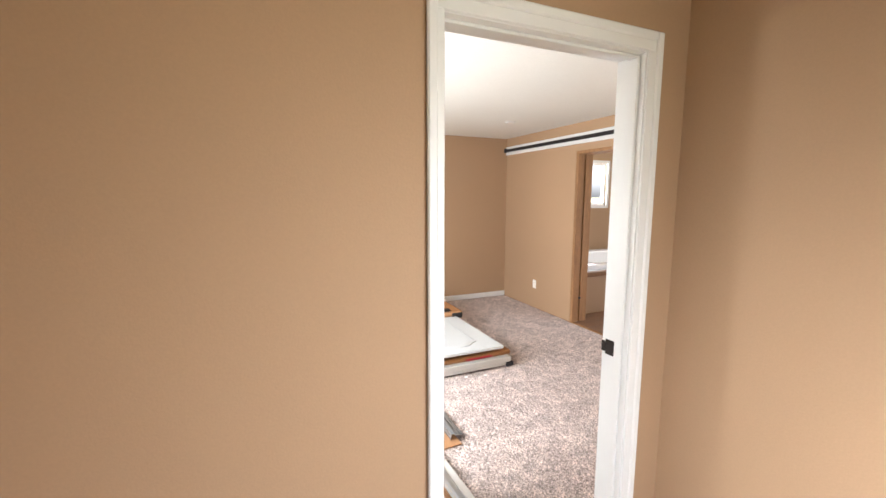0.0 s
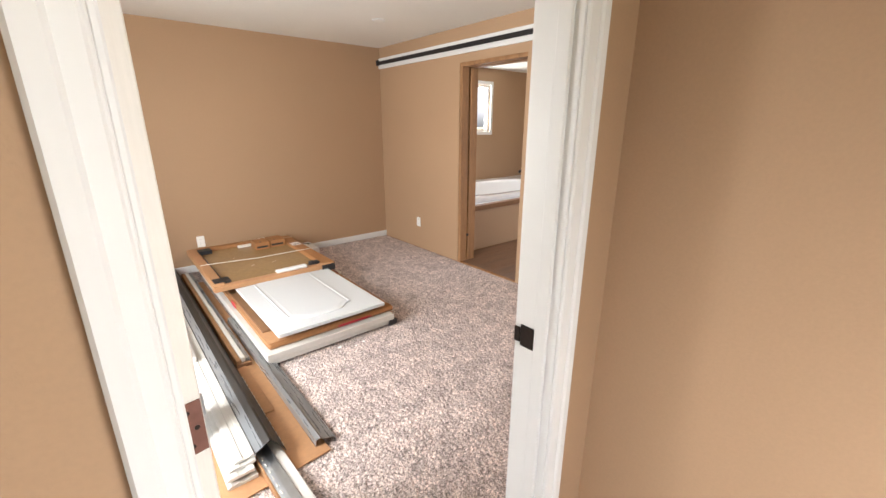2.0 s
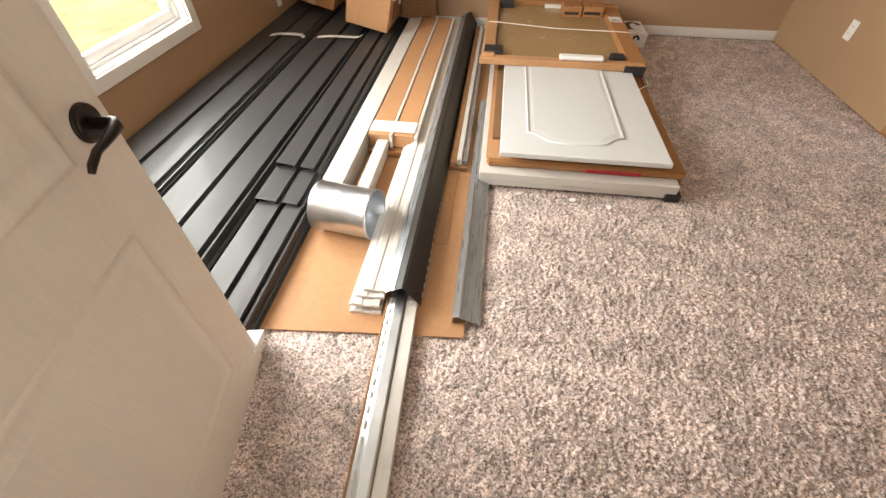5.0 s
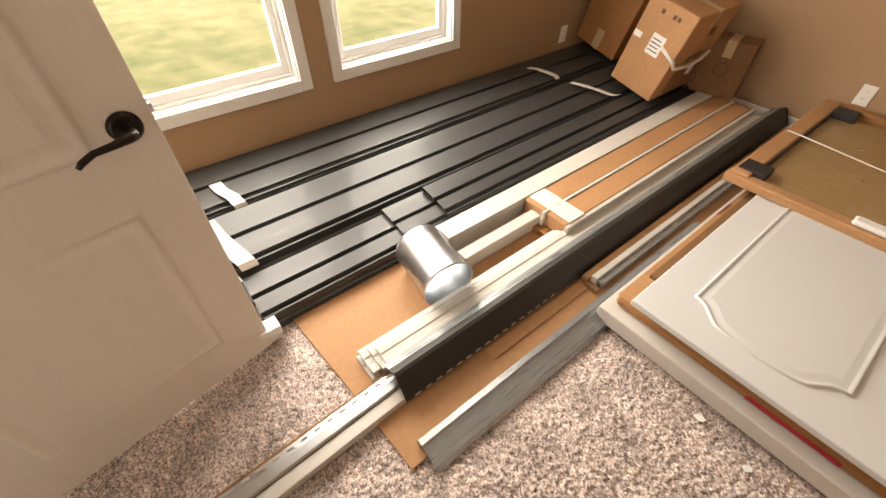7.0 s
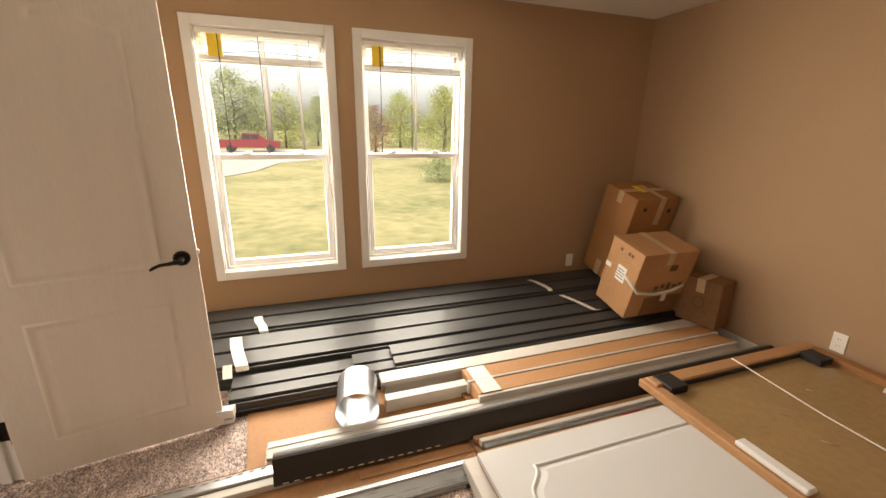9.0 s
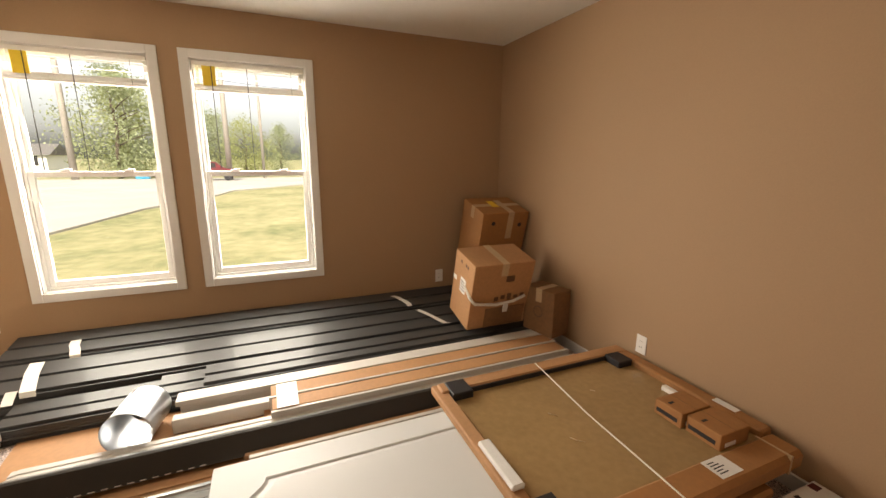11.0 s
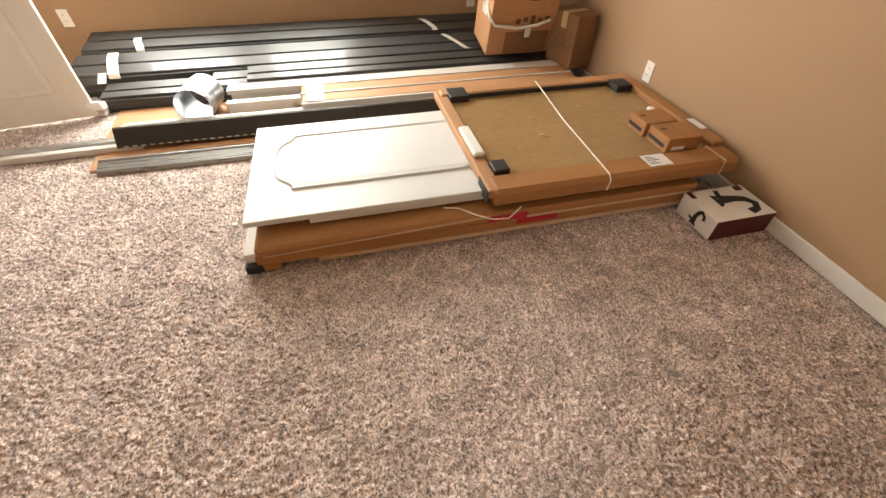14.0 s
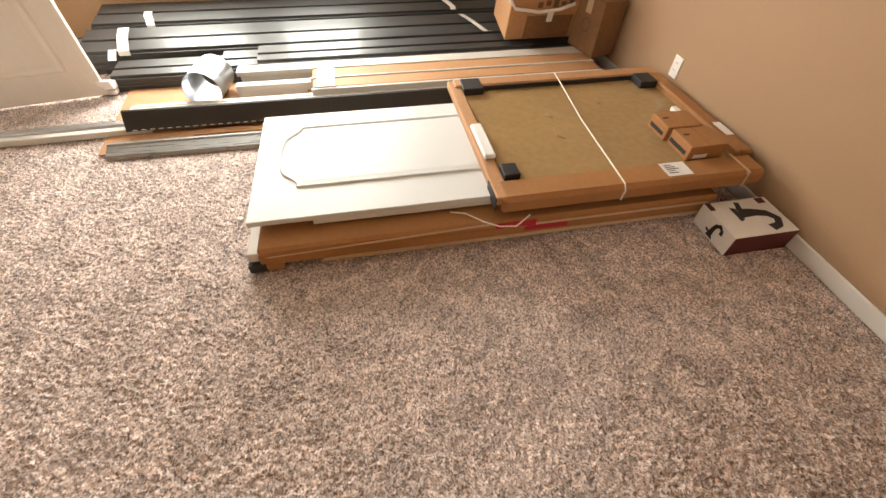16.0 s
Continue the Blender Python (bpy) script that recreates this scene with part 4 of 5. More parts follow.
part("red_tape", boxes((2.4345, 2.4370, 4.42, 4.62, 0.050, 0.078), bevel=0.0005), RED, sl, "red tape")
part("red_tape", boxes((1.98, 2.24, 3.3165, 3.3195, 0.098, 0.114), bevel=0.0005), RED, pk)
part("red_tape", boxes((1.497, 1.4995, 4.10, 4.22, 0.10, 0.14), bevel=0.0005), RED, pk)
dp = thing("arched_door_panel", (1.91, 4.2, 0.147), "white raised-panel door with an arched moulding", "door")
part("slab", boxes((1.560, 2.350, 3.290, 5.25, 0.169, 0.195), bevel=0.003), WHITEGLOSS, dp)
part("under_slab", boxes((1.58, 2.3485, 3.54, 5.25, 0.147, 0.1685), bevel=0.002), WHITEGLOSS, dp)


def arch_outline(x0, x1, y0, y1, rise, n=20):
    """Outline in x, y whose near side swells towards the near end with ogee shoulders."""
    w = x1 - x0
    pts = []
    for i in range(n + 1):
        u = i / n
        s = min(1.0, max(0.0, (u - 0.03) / 0.20)) if u < 0.5 else min(1.0, max(0.0, (0.97 - u) / 0.20))
        s = s * s * (3 - 2 * s)
        bow = 0.5 * math.sin(math.pi * u)
        pts.append((x0 + w * u, y0 - rise * (0.5 * s + bow * s)))
    return pts + [(x1, y1), (x0, y1)]


def flat_moulding(bm, pts, z, w=0.016):
    n = len(pts)
    cx, cy = sum(p[0] for p in pts) / n, (min(p[1] for p in pts) + max(p[1] for p in pts)) / 2
    def ring(k, dz):
        r = []
        hx = (max(p[0] for p in pts) - min(p[0] for p in pts)) / 2
        hy = (max(p[1] for p in pts) - min(p[1] for p in pts)) / 2
        for x, y in pts:
            r.append(bm.verts.new((cx + (x - cx) * (1 - k / hx), cy + (y - cy) * (1 - k / hy), z + dz)))
        return r
    rings = [ring(0, 0.0004), ring(w * 0.2, 0.008), ring(w * 0.5, 0.0075), ring(w * 0.8, 0.0004), ring(w * 1.2, 0.0005), ring(w * 2.2, 0.006), ring(w * 2.5, 0.0065)]
    for a, b in zip(rings, rings[1:]):
        for i in range(n):
            bm.faces.new((a[i], a[(i + 1) % n], b[(i + 1) % n], b[i])).smooth = True
    bm.faces.new(rings[-1])
    return bm


part("arched_moulding", flat_moulding(bmesh.new(), arch_outline(1.688, 2.165, 3.475, 5.10, 0.085), 0.1955), WHITEGLOSS, dp)

# framed package on the stack
MX0, MX1, MY0, MY1 = 1.408, 2.440, 4.290, 5.545
pkz = 0.196
mp_ = thing("framed_glass_package", (1.9, 4.9, pkz), "glass panel packed in a kraft cardboard frame", "package")
part("base", boxes((MX0 + 0.02, MX1 - 0.02, MY0 + 0.05, MY1 - 0.01, pkz, pkz + 0.02), bevel=0.002), CARDDARK, mp_)
part("filmed_sheet", boxes((MX0 + 0.09, MX1 - 0.12, MY0 + 0.06, MY1 - 0.07, pkz + 0.021, pkz + 0.026), bevel=0.001), FILM, mp_, "brown kraft sheet under glossy film")
part("rail", boxes((MX0, MX0 + 0.085, MY0 + 0.015, MY1, pkz, pkz + 0.058), bevel=0.008), CARD2, mp_)
part("rail", boxes((MX1 - 0.135, MX1, MY0 + 0.01, MY1 - 0.02, pkz - 0.035, pkz + 0.050), bevel=0.018), CARD, mp_)
part("rail", boxes((MX0 - 0.01, MX1 - 0.02, MY0 - 0.012, MY0 + 0.052, pkz + 0.002, pkz + 0.046), bevel=0.006), CARD2, mp_)
part("rail", boxes((MX0 + 0.085, MX1 - 0.137, MY1 - 0.075, MY1, pkz, pkz + 0.060), bevel=0.008), CARD, mp_)
for cx0, cx1, cy0, cy1 in ((MX0 + 0.012, MX0 + 0.135, MY0 + 0.053, MY0 + 0.165), (MX1 - 0.22, MX1 - 0.136, MY0 + 0.053, MY0 + 0.125), (MX0 + 0.086, MX0 + 0.20, MY1 - 0.18, MY1 - 0.076)):
    part("corner_block", boxes((cx0, cx1, cy0, cy1, pkz + 0.022, pkz + 0.064), bevel=0.004), BLACK, mp_, "black foam corner block")
part("corner_sleeve", boxes((MX0 + 0.084, MX0 + 0.094, MY0 + 0.14, MY1 - 0.16, pkz + 0.026, pkz + 0.05)), BLACK, mp_)
part("corner_sleeve", boxes((MX1 - 0.145, MX1 - 0.02, MY0 - 0.016, MY0 - 0.0125, pkz - 0.02, pkz + 0.04)), BLACK, mp_)
part("foam_pad", boxes((1.895, 2.165, MY0 + 0.0, MY0 + 0.056, pkz + 0.047, pkz + 0.072), bevel=0.008), FOAM, mp_, "white foam pad")
part("label", boxes((MX1 - 0.120, MX1 - 0.030, 5.05, 5.17, pkz + 0.0503, pkz + 0.0513)), PAPER, mp_, "white printed paper label")
for i in range(5):
    part("label_print", boxes((MX1 - 0.105 + 0.013 * i, MX1 - 0.100 + 0.013 * i, 5.065, 5.10 + 0.012 * (i % 3), pkz + 0.0514, pkz + 0.0518)), INK, mp_)
part("end_tape", boxes((MX1 - 0.137, MX1 + 0.002, 5.42, 5.432, pkz - 0.03, pkz + 0.0515)), BTAPE, mp_)
for x, y, s in ((1.80, 4.72, 0.02), (1.98, 4.70, 0.03), (1.72, 5.05, 0.012)):
    part("film_wrinkle", (lambda b: (tube(b, [(x, y, pkz + 0.027), (x + s, y + s * 0.5, pkz + 0.029), (x + 1.6 * s, y + 1.4 * s, pkz + 0.027)], 0.002, 6), b)[1])(bmesh.new()), BTAPE, mp_)
st = bmesh.new()
tube(st, [(MX0 - 0.012, 4.91, pkz + 0.01), (MX0 + 0.02, 4.91, pkz + 0.061), (MX0 + 0.09, 4.905, pkz + 0.06), (1.9, 4.87, pkz + 0.046), (MX1 - 0.12, 4.84, pkz + 0.053), (MX1 - 0.02, 4.835, pkz + 0.052), (MX1 + 0.004, 4.835, pkz + 0.03), (MX1 + 0.004, 4.83, pkz - 0.02)], 0.0035, 6)
tagged(solid("plastic_strap", st, STRING, "white plastic strap tied across the package", "strap", kind="thing"))
st = bmesh.new()
tube(st, [(2.36, 4.10, 0.140), (2.39, 4.16, 0.150), (2.45, 4.22, 0.15), (2.47, 4.29, 0.130), (2.475, 4.36, 0.125), (2.462, 4.40, 0.15), (2.456, 4.42, 0.165)], 0.0035, 6)
tagged(solid("plastic_strap", st, STRING, "loose white plastic strap hanging off the stack", "strap", kind="thing"))


def lock_box(x0, x1, y0, y1, z0, z1, label):
    ob = thing("hardware_box", ((x0 + x1) / 2, (y0 + y1) / 2, z0), label, "box", "hardware boxes")
    part("carton", boxes((x0, x1, y0, y1, z0, z1), bevel=0.003), CARD, ob)
    part("lid_seam", boxes((x0 + 0.002, x1 - 0.002, (y0 + y1) / 2 - 0.001, (y0 + y1) / 2 + 0.001, z1, z1 + 0.0008)), CARDDARK, ob)
    part("name_mark", boxes((x0 + 0.012, x1 - 0.02, y0 - 0.001, y0 - 0.0002, z0 + 0.018, z0 + 0.038)), INK, ob, "dark printed name bar")
    part("small_mark", boxes((x0 + 0.05, x0 + 0.062, y0 + 0.02, y0 + 0.05, z1, z1 + 0.0008)), INK, ob)
    part("label", boxes((x1, x1 + 0.0008, y0 + 0.03, y0 + 0.10, z0 + 0.01, z0 + 0.03)), PAPER, ob)


lock_box(1.985, 2.125, 5.20, 5.385, pkz + 0.026, pkz + 0.100, "small kraft hardware box with a printed name bar")
lock_box(2.135, 2.290, 5.215, 5.40, pkz + 0.026, pkz + 0.100, "small kraft hardware box with a printed name bar")
tagged(solid("white_bracket", boxes((1.86, 2.02, 5.40, 5.43, pkz + 0.026, pkz + 0.052), (2.0, 2.02, 5.385, 5.40, pkz + 0.026, pkz + 0.04), bevel=0.003), PLATE, "white plastic bracket lying in the package", "bracket", kind="thing"))
tagged(solid("paper_scrap", boxes((2.06, 2.17, 5.50, 5.54, pkz + 0.0605, pkz + 0.063)), PAPER, "small white paper scrap on the package", "paper", kind="thing"))

# faucet carton
fb = thing("faucet_box", (2.57, 5.41, 0), "white and dark red faucet carton with a faucet picture", "box")
FX0, FX1, FY0, FY1, FZ = 2.465, 2.688, 5.255, 5.570, 0.108
part("carton", boxes((FX0, FX1, FY0, FY1, 0, FZ), bevel=0.002), PAPER, fb)
part("red_side", boxes((FX1, FX1 + 0.001, FY0 + 0.001, FY1 - 0.001, 0.001, FZ - 0.001)), DKRED, fb, "dark red side")
part("red_band", boxes((FX1 - 0.035, FX1 - 0.002, FY1 - 0.30, FY1 - 0.002, FZ, FZ + 0.0008)), PAPER, fb)
part("red_patch", boxes((FX0 + 0.004, FX0 + 0.05, FY0 + 0.004, FY0 + 0.03, FZ, FZ + 0.0009)), DKRED, fb)
part("red_patch", boxes((FX0 + 0.006, FX0 + 0.04, FY1 - 0.06, FY1 - 0.02, FZ, FZ + 0.0009)), DKRED, fb)



def faucet_print(ox, oy, s, plane):
    """Black flat print of a gooseneck faucet."""
    bm = bmesh.new()
    line = [(0.0, 0.0, 0.3), (0.02, 0.35, 0.22), (0.1, 0.62, 0.2), (0.28, 0.75, 0.19), (0.46, 0.65, 0.17), (0.52, 0.42, 0.2)]
    def at(u, v):
        u, v = ox + u * s, oy + v * s
        return (FX0 + u, FY0 + v, FZ + 0.0012) if plane == "top" else (FX0 + u, FY0 - 0.001, v)
    rows = []
    for i, (u, v, w) in enumerate(line):
        du_ = line[min(i + 1, 5)][0] - line[max(i - 1, 0)][0]
        dv_ = line[min(i + 1, 5)][1] - line[max(i - 1, 0)][1]
        k = math.hypot(du_, dv_)
        nx, ny = -dv_ / k * w * 0.5, du_ / k * w * 0.5
        rows.append((bm.verts.new(at(u + nx, v + ny)), bm.verts.new(at(u - nx, v - ny))))
    for a, b in zip(rows, rows[1:]):
        bm.faces.new((a[0], b[0], b[1], a[1]))
    q = [bm.verts.new(at(u, v)) for u, v in ((-0.2, -0.12), (0.25, -0.12), (0.2, 0.0), (-0.15, 0.0))]
    bm.faces.new(q)
    q = [bm.verts.new(at(u, v)) for u, v in ((-0.35, 0.1), (-0.1, 0.02), (-0.06, 0.14), (-0.32, 0.22))]
    bm.faces.new(q)
    part("faucet_picture", bm, INK, fb, "black faucet picture")


faucet_print(0.085, 0.12, 0.20, "top")
faucet_print(0.11, 0.022, 0.095, "front")


# ---- cardboard boxes in the corner ----
def carton(label, at, size, turn, material, lean=0.0, tape="x"):
    w, d, h = size
    ob = thing("cardboard_box", at, label, "box", "boxes in the corner")
    ob.matrix_world = pose(*at, 0, lean, turn)
    part("body", boxes((-w / 2, w / 2, -d / 2, d / 2, 0, h), bevel=0.004), material, ob, local=True)
    part("seam", boxes((-w / 2 + 0.003, w / 2 - 0.003, -0.0015, 0.0015, h, h + 0.0008)) if tape == "x" else boxes((-0.0015, 0.0015, -d / 2 + 0.003, d / 2 - 0.003, h, h + 0.0008)), INK, ob, local=True)
    if tape == "x":
        part("tape_strip", boxes((-w / 2 - 0.001, w / 2 + 0.001, -0.028, 0.028, h + 0.0008, h + 0.0016), (w / 2, w / 2 + 0.001, -0.028, 0.028, h - 0.1, h + 0.001), (-w / 2 - 0.001, -w / 2, -0.028, 0.028, h - 0.1, h + 0.001)), BTAPE, ob, "tan packing tape", local=True)
    else:
        part("tape_strip", boxes((-0.028, 0.028, -d / 2 - 0.001, d / 2 + 0.001, h + 0.0008, h + 0.0016), (-0.028, 0.028, -d / 2 - 0.001, -d / 2, h - 0.1, h + 0.001), (-0.028, 0.028, d / 2, d / 2 + 0.001, h - 0.1, h + 0.001)), BTAPE, ob, "tan packing tape", local=True)
    return ob


bA = carton("tall kraft cardboard box in the corner with tape", (-0.008, 5.345, 0.258), (0.365, 0.43, 0.79), 0, CARD, lean=14.5, tape="y")
part("tape_strip", boxes((-0.03, 0.03, -0.2165, -0.2155, 0.0, 0.14)), BTAPE, bA, "tan packing tape", local=True)
for y, z in ((-0.11, 0.70), (0.14, 0.68)):
    part("grip_hole", cyl(bmesh.new(), (0.182, y, z), (0.1835, y, z), 0.018, n=18), INK, bA, "dark round grip hole", local=True)
part("tape_strip", boxes((-0.10, 0.1830, 0.02, 0.075, 0.7918, 0.7930), (0.1827, 0.1839, 0.02, 0.075, 0.56, 0.7930)), BTAPE, bA, "tan packing tape over the edge", local=True)
part("top_scrap", boxes((-0.08, 0.05, -0.06, 0.0, 0.7932, 0.7960)), YELLOW, bA, "yellow-green tape scrap on top", local=True)

bB = carton("upright kraft cardboard box with a white label and strap", (0.508, 5.100, 0.193), (0.32, 0.50, 0.53), 0, CARD2, lean=13, tape="x")
part("label", boxes((-0.035, 0.055, -0.2515, -0.2503, 0.24, 0.36)), PAPER, bB, "white shipping label", local=True)
for i in range(4):
    part("label_print", boxes((-0.028, 0.045 - 0.01 * (i % 2), -0.2522, -0.2516, 0.262 + 0.022 * i, 0.268 + 0.022 * i)), INK, bB, local=True)
part("label", boxes((-0.155, -0.10, -0.2515, -0.2503, 0.29, 0.325)), PAPER, bB, local=True)
for u in (-0.06, 0.02, 0.05):
    part("print_mark", boxes((u, u + 0.022, -0.2510, -0.2502, 0.46, 0.485)), BROWNINK, bB, local=True)
bm = bmesh.new()
tube(bm, [(0.05, -0.2530, 0.31), (0.163, -0.258, 0.275), (0.172, -0.22, 0.23), (0.178, -0.05, 0.205), (0.182, 0.10, 0.22), (0.172, 0.20, 0.25)], 0.011, 8)
part("white_strap", bm, TAPE, bB, "white foam strap round the box", local=True)
part("strap_tag", boxes((0.172, 0.185, 0.02, 0.06, 0.135, 0.20), bevel=0.003), TAPE, bB, local=True)
for i in range(5):
    part("torn_hole", boxes((0.1626, 0.1636, -0.06 + 0.055 * i, -0.025 + 0.055 * i, 0.225 + 0.012 * (i % 2), 0.262 + 0.01 * (i % 3))), BROWNINK, bB, local=True)
part("dark_bag", boxes((0.1627, 0.168, -0.12, 0.22, 0.01, 0.17), bevel=0.002), CARDDARK, bB, local=True)
part("print_mark", boxes((0.1627, 0.1634, 0.02, 0.09, 0.38, 0.43)), BROWNINK, bB, local=True)

bC = carton("small kraft cardboard box against the wall", (0.808, 5.452, 0.123), (0.285, 0.185, 0.345), 12, CARDDARK, tape="y")
bm = bmesh.new()
n = 24
o1 = [bm.verts.new((0.0 + 0.045 * math.cos(math.tau * i / n), -0.0935, 0.17 + 0.045 * math.sin(math.tau * i / n))) for i in range(n)]
o2 = [bm.verts.new((0.0 + 0.037 * math.cos(math.tau * i / n), -0.0935, 0.17 + 0.037 * math.sin(math.tau * i / n))) for i in range(n)]
for i in range(n):
    bm.faces.new((o1[i], o1[(i + 1) % n], o2[(i + 1) % n], o2[i]))
part("ring_print", bm, BROWNINK, bC, "dark ring print", local=True)

# red and white bag by the east wall
rb = thing("flooring_box", (3.70, 2.43, 0), "white carton with red printing beside the wall", "box")
part("carton", boxes((3.625, 3.80, 2.31, 2.64, 0, 0.085), bevel=0.004), PAPER, rb)
for i in range(3):
    part("red_print", boxes((3.6238, 3.6248, 2.33 + 0.105 * i, 2.40 + 0.105 * i, 0.015, 0.07)), RED, rb)
    part("red_print", boxes((3.645, 3.77, 2.33 + 0.105 * i, 2.40 + 0.105 * i, 0.0852, 0.0858)), RED, rb)


def scrap(x, y, s, a):
    bm = bmesh.new()
    pts = [(math.cos(k * math.tau / 7) * s * (0.6 + 0.5 * random.random()), math.sin(k * math.tau / 7) * s * (0.5 + 0.4 * random.random())) for k in range(7)]
    prism(bm, pts, "z", 0.004, 0.008)
    bm.transform(pose(x, y, 0, 4, -3, a))
    ob = new("paper_scrap", mesh_of("paper_scrap", bm, PAPER))
    tagged(ob, "small torn white paper scrap on the carpet", "paper", "scraps on the carpet")


for x, y, s, a in ((1.932, 3.215, 0.018, 20), (2.10, 3.178, 0.015, 60), (2.03, 3.16, 0.007, 0)):
    scrap(x, y, s, a)

# bathroom vinyl planks
for i in range(9):
    for j in range(3):
        x0, x1 = TX + 0.035 + 1.2 * j - (0.4 if i % 2 else 0), TX + 0.032 + 1.2 * (j + 1) - (0.4 if i % 2 else 0)
        x0, x1 = max(x0, TX + 0.035), min(x1, BX1)
        y0 = BY0 + 0.02 + 0.206 * i
        y0, y1 = max(y0, BY0), min(y0 + 0.203, 4.26)
        if x1 - x0 > 0.05 and (x0 > BX0 or (y0 >= OY0 - 0.25 and y1 <= OY1 + 0.2)):
            bm = boxes((x0, x1, y0, y1, -0.012, 0.0), bevel=0.001)
            pl = new("plank", mesh_of("plank", bm, VINYLFLOOR))
            pl.parent = bathfloor

# ---- outside ----
GZ = -0.75
gr = bmesh.new()
N = 60
xs = [out - 0.2 - 400 * (i / N) ** 2.5 for i in range(N + 1)]
ys = [3 + (2 * j / N - 1) * abs(2 * j / N - 1) ** 1.5 * 400 for j in range(N + 1)]
gv = [[gr.verts.new((x, y, GZ + 0.05 * noise.noise(Vector((x * 0.3, y * 0.3, 0))))) for y in ys] for x in xs]
for i in range(N):
    for j in range(N):
        gr.faces.new((gv[i][j], gv[i][j + 1], gv[i + 1][j + 1], gv[i + 1][j])).smooth = True
box(gr, out - 0.2, 400, -400, 400, GZ - 0.2, GZ - 0.02)
solid("ground", gr, GRASS, "dry yellow-green lawn with bare patches", "lawn")
rd = bmesh.new()
prism(rd, [(-9, -30), (-10.5, -2.2), (-17, -1.2), (-20.8, 0.5), (-26.5, 1.5), (-31, 5.6), (-36, 12), (-52, 60), (-58, 60), (-45, 10), (-43, -60)], "z", GZ - 0.1, GZ + 0.07)
solid("road", rd, GRAVEL, "pale gravel drive and road beyond the lawn", "road")


def tree(at, h, r, leaf, label, seed, clumps=170):
    rnd = random.Random(seed)
    ob = thing("tree", at, label, "tree")
    bm = bmesh.new()
    tube(bm, [(0, 0, 0), (0.05 * h * 0.2, 0, h * 0.25), (0.0, 0.03 * h, h * 0.5), (0.02 * h, 0, h * 0.8)], [h * 0.022, h * 0.017, h * 0.012, h * 0.004], 8)
    for k in range(7):
        a, z = rnd.random() * math.tau, h * (0.3 + 0.06 * k)
        tube(bm, [(0, 0, z), (math.cos(a) * r * 0.4, math.sin(a) * r * 0.4, z + h * 0.09), (math.cos(a) * r * 0.75, math.sin(a) * r * 0.75, z + h * 0.14)], [h * 0.008, h * 0.005, h * 0.002], 5)
    part("trunk", bm, BARK, ob, local=True)
    rng = np.random.default_rng(seed)
    u = rng.random(clumps)
    a, rr = rng.random(clumps) * math.tau, r * np.sin(math.pi * (0.15 + 0.82 * u)) * np.sqrt(rng.random(clumps)) * rng.uniform(0.75, 1.25, clumps)
    mid = np.stack([np.cos(a) * rr, np.sin(a) * rr, h * (0.07 + 0.93 * u)], -1)
    per = 60
    p = np.repeat(mid, per, 0) + rng.normal(0, r * 0.13, (clumps * per, 3))
    d1, d2 = (rng.normal(0, 1, p.shape) for _ in range(2))
    d2 = np.cross(d1, d2)
    size = r * rng.uniform(0.014, 0.034, (len(p), 1))
    d1 *= size / np.linalg.norm(d1, axis=1, keepdims=True)
    d2 *= 0.7 * size / np.linalg.norm(d2, axis=1, keepdims=True)
    verts = np.stack([p - d1, p + d2, p + d1, p - d2], 1).reshape(-1, 3).tolist()
    faces = np.arange(len(verts)).reshape(-1, 4).tolist()
    me = bpy.data.meshes.new("crown")
    me.from_pydata(verts, [], faces)
    me.materials.append(leaf)
    cr = new("crown", me)
    cr.parent = ob
    return ob


for i in range(44):
    rnd = random.Random(40 + i)
    y = -66 + i * 3.4 + rnd.uniform(-1.5, 1.5)
    if -25 < y < -15:
        continue
    hh = rnd.uniform(7.5, 12) * (1.0 if y < -3 else 0.62)
    tree((-46 - rnd.uniform(0, 14), y, GZ), hh, hh * rnd.uniform(0.36, 0.5), LEAF if i % 4 else LEAFY, "leafy green tree in the far treeline", 100 + i, 130)
tree((-20.0, 10.6, GZ), 4.4, 1.5, LEAFY, "young yellow-green tree beside the road", 7, 200)
tree((-36, 9.5, GZ), 4.2, 1.6, LEAFR, "small reddish tree by the road", 8, 120)
tree((-14.6, 8.6, GZ - 0.2), 1.1, 0.95, LEAF, "low green shrub on the lawn", 9, 120)


def pole(x, y, h, label, material=POLE, r=0.15):
    ob = thing("utility_pole", (x, y, GZ), label, "pole", "utility poles")
    part("shaft", cyl(bmesh.new(), (x, y, GZ), (x, y, GZ + h), r, r * 0.7, n=12), material, ob)
    part("crossarm", boxes((x - 0.06, x + 0.06, y - 1.1, y + 1.1, GZ + h - 0.7, GZ + h - 0.55)), material, ob)
    for s in (-1.0, -0.4, 0.4, 1.0):
        part("insulator", cyl(bmesh.new(), (x, y + s, GZ + h - 0.55), (x, y + s, GZ + h - 0.38), 0.05, 0.03, n=8), WHITEPAINT, ob)


pole(-41.3, 0.3, 13, "pale weathered utility pole beyond the drive", r=0.26)
pole(-43, 3.3, 12, "pale weathered utility pole by the road")
pole(-43.7, -12.3, 13, "pale weathered utility pole by the road", r=0.28)
pole(-42, 15, 11, "pale weathered utility pole by the road")
wr = bmesh.new()
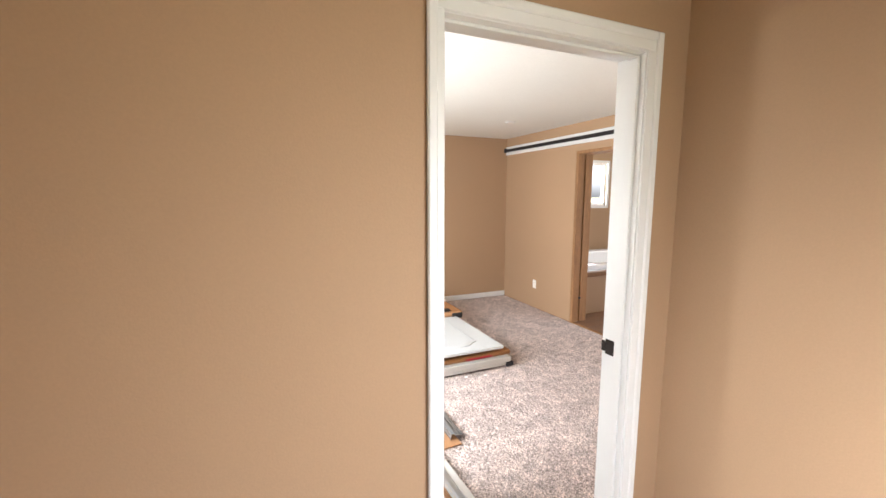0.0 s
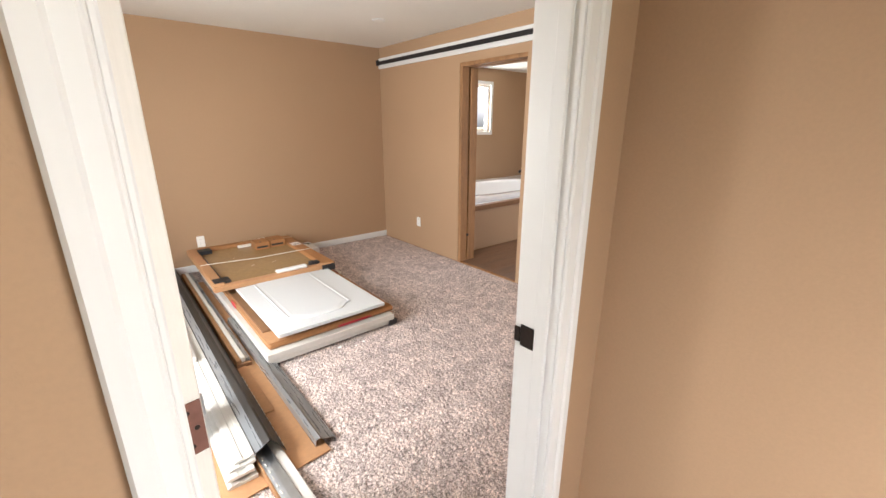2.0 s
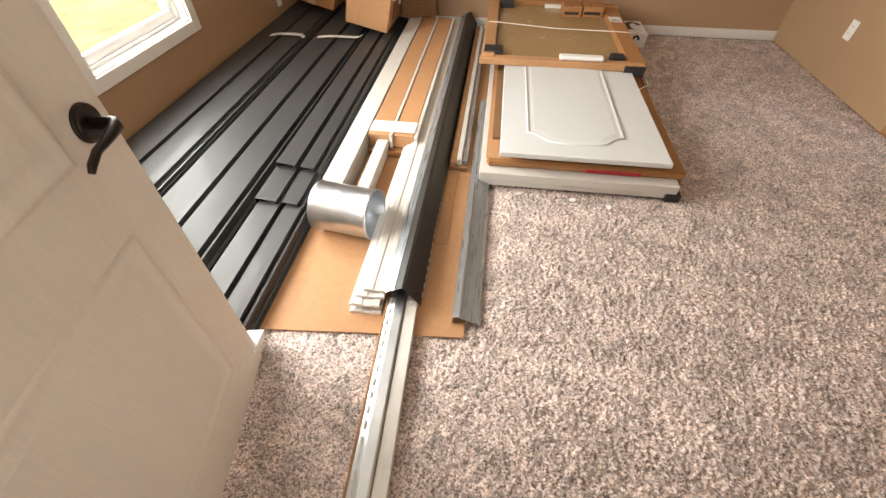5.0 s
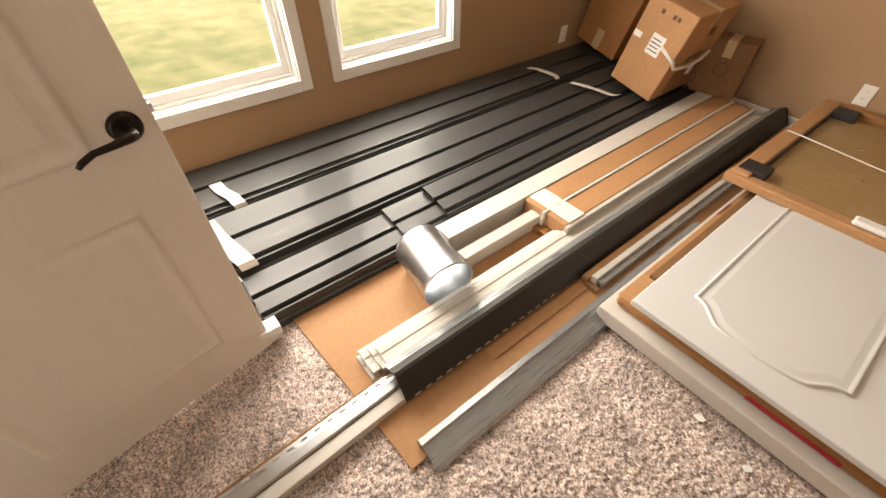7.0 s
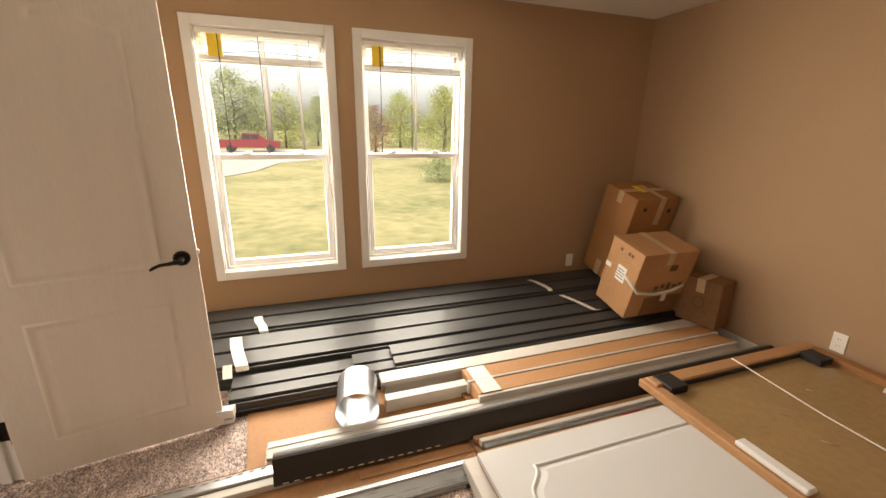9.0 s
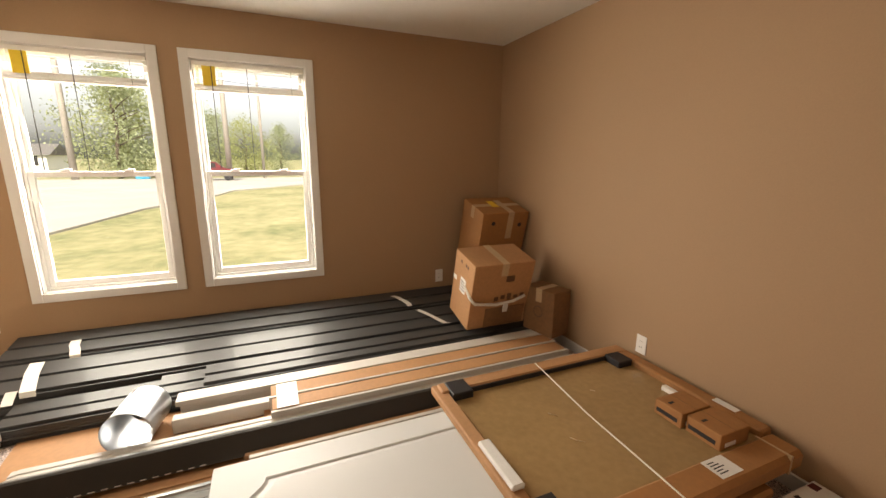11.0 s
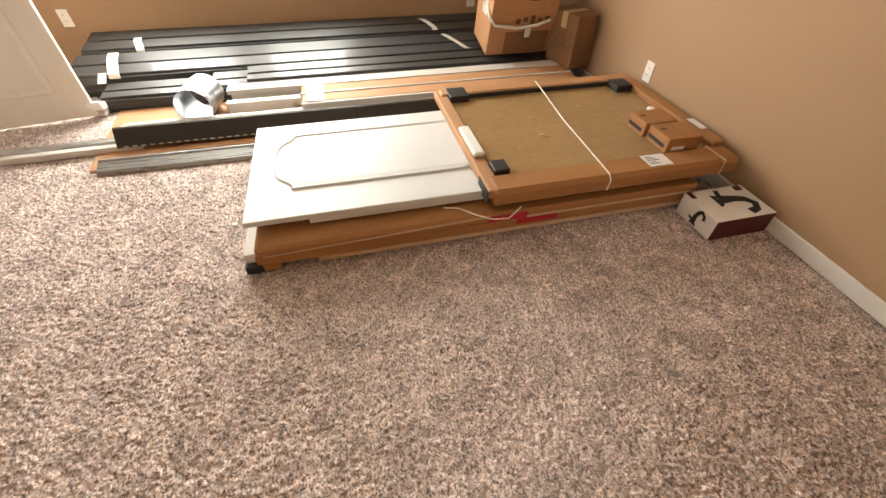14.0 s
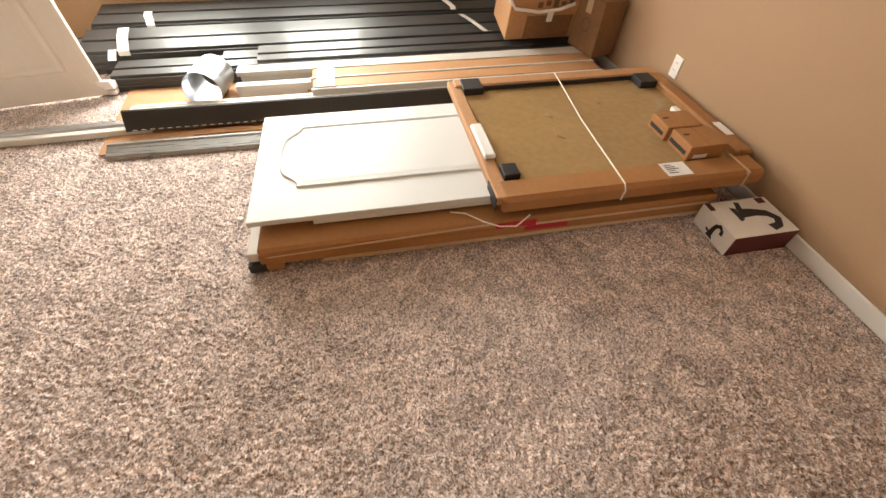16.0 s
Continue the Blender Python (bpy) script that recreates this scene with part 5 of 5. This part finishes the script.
for z, o in ((10.5, -0.9), (10.5, 0.9), (8.5, 0.0)):
    for (a, b) in (((-43.7, -12.3), (-41.3, 0.3)), ((-41.3, 0.3), (-42, 15))):
        pts = [(a[0] + (b[0] - a[0]) * t_ / 8, a[1] + (b[1] - a[1]) * t_ / 8 + o, GZ + z + 0.5 - 1.2 * (t_ / 8) * (1 - t_ / 8)) for t_ in range(9)]
        tube(wr, pts, 0.02, 4)
solid("power_cables", wr, BLKSTEEL, "thin dark power cables between the poles", "cable", kind="thing")


def house(x, y, w, d, h, label):
    ob = thing("far_house", (x, y, GZ), label, "house")
    part("wall", boxes((x - d / 2, x + d / 2, y - w / 2, y + w / 2, GZ, GZ + h)), WHITEPAINT, ob)
    bm = bmesh.new()
    prism(bm, [(x - d / 2 - 0.3, GZ + h), (x + d / 2 + 0.3, GZ + h), (x, GZ + h + 1.4)], "y", y - w / 2 - 0.4, y + w / 2 + 0.4)
    part("roof", bm, ROOFM, ob)
    for i in range(3):
        yy = y - w / 2 + w * (i + 0.5) / 3
        wn_ = part("window", boxes((x + d / 2, x + d / 2 + 0.04, yy - 0.5, yy + 0.5, GZ + 1.0, GZ + 2.1)), INK, ob)


house(-64, -24.5, 8, 6, 2.2, "low white house beyond the road")


def car(x, y, paint, label):
    ob = thing("pickup_truck", (x, y, GZ + 0.07), label, "truck")
    bm = bmesh.new()
    prism(bm, [(y - 2.6, 0.42), (y + 2.5, 0.38), (y + 2.55, 0.95), (y + 1.35, 1.12), (y + 0.75, 1.66), (y - 0.55, 1.70), (y - 0.85, 1.10), (y - 2.62, 1.08)], "x", x - 0.85, x + 0.85)
    bm.transform(Matrix.Translation((0, 0, GZ + 0.07)))
    part("body", bm, paint, ob)
    part("side_window", boxes((x + 0.851, x + 0.86, y - 0.6, y + 0.05, GZ + 1.22, GZ + 1.64), (x + 0.851, x + 0.86, y + 0.12, y + 0.75, GZ + 1.22, GZ + 1.62)), INK, ob)
    for yy in (y - 1.7, y + 1.65):
        for xx in (x - 0.85, x + 0.67):
            w_ = part("wheel", cyl(bmesh.new(), (xx, yy, GZ + 0.40), (xx + 0.2, yy, GZ + 0.40), 0.33, n=20), BLACK, ob)


car(-40, -1.4, CARRED, "dark red pickup truck on the road beyond the lawn")
for x, y in ((-43.2, 8.7), (-43, 23.6), (-43.6, -7.2)):
    tb = thing("blue_bin", (x, y, GZ + 0.07), "small blue plastic bin by the road", "bin", "blue bins")
    part("body", boxes((x - 0.3, x + 0.3, y - 0.55, y + 0.55, GZ + 0.07, GZ + 0.50), bevel=0.05), BLUE, tb)
    part("lid", boxes((x - 0.33, x + 0.33, y - 0.58, y + 0.58, GZ + 0.502, GZ + 0.56), bevel=0.02), BLUE, tb)
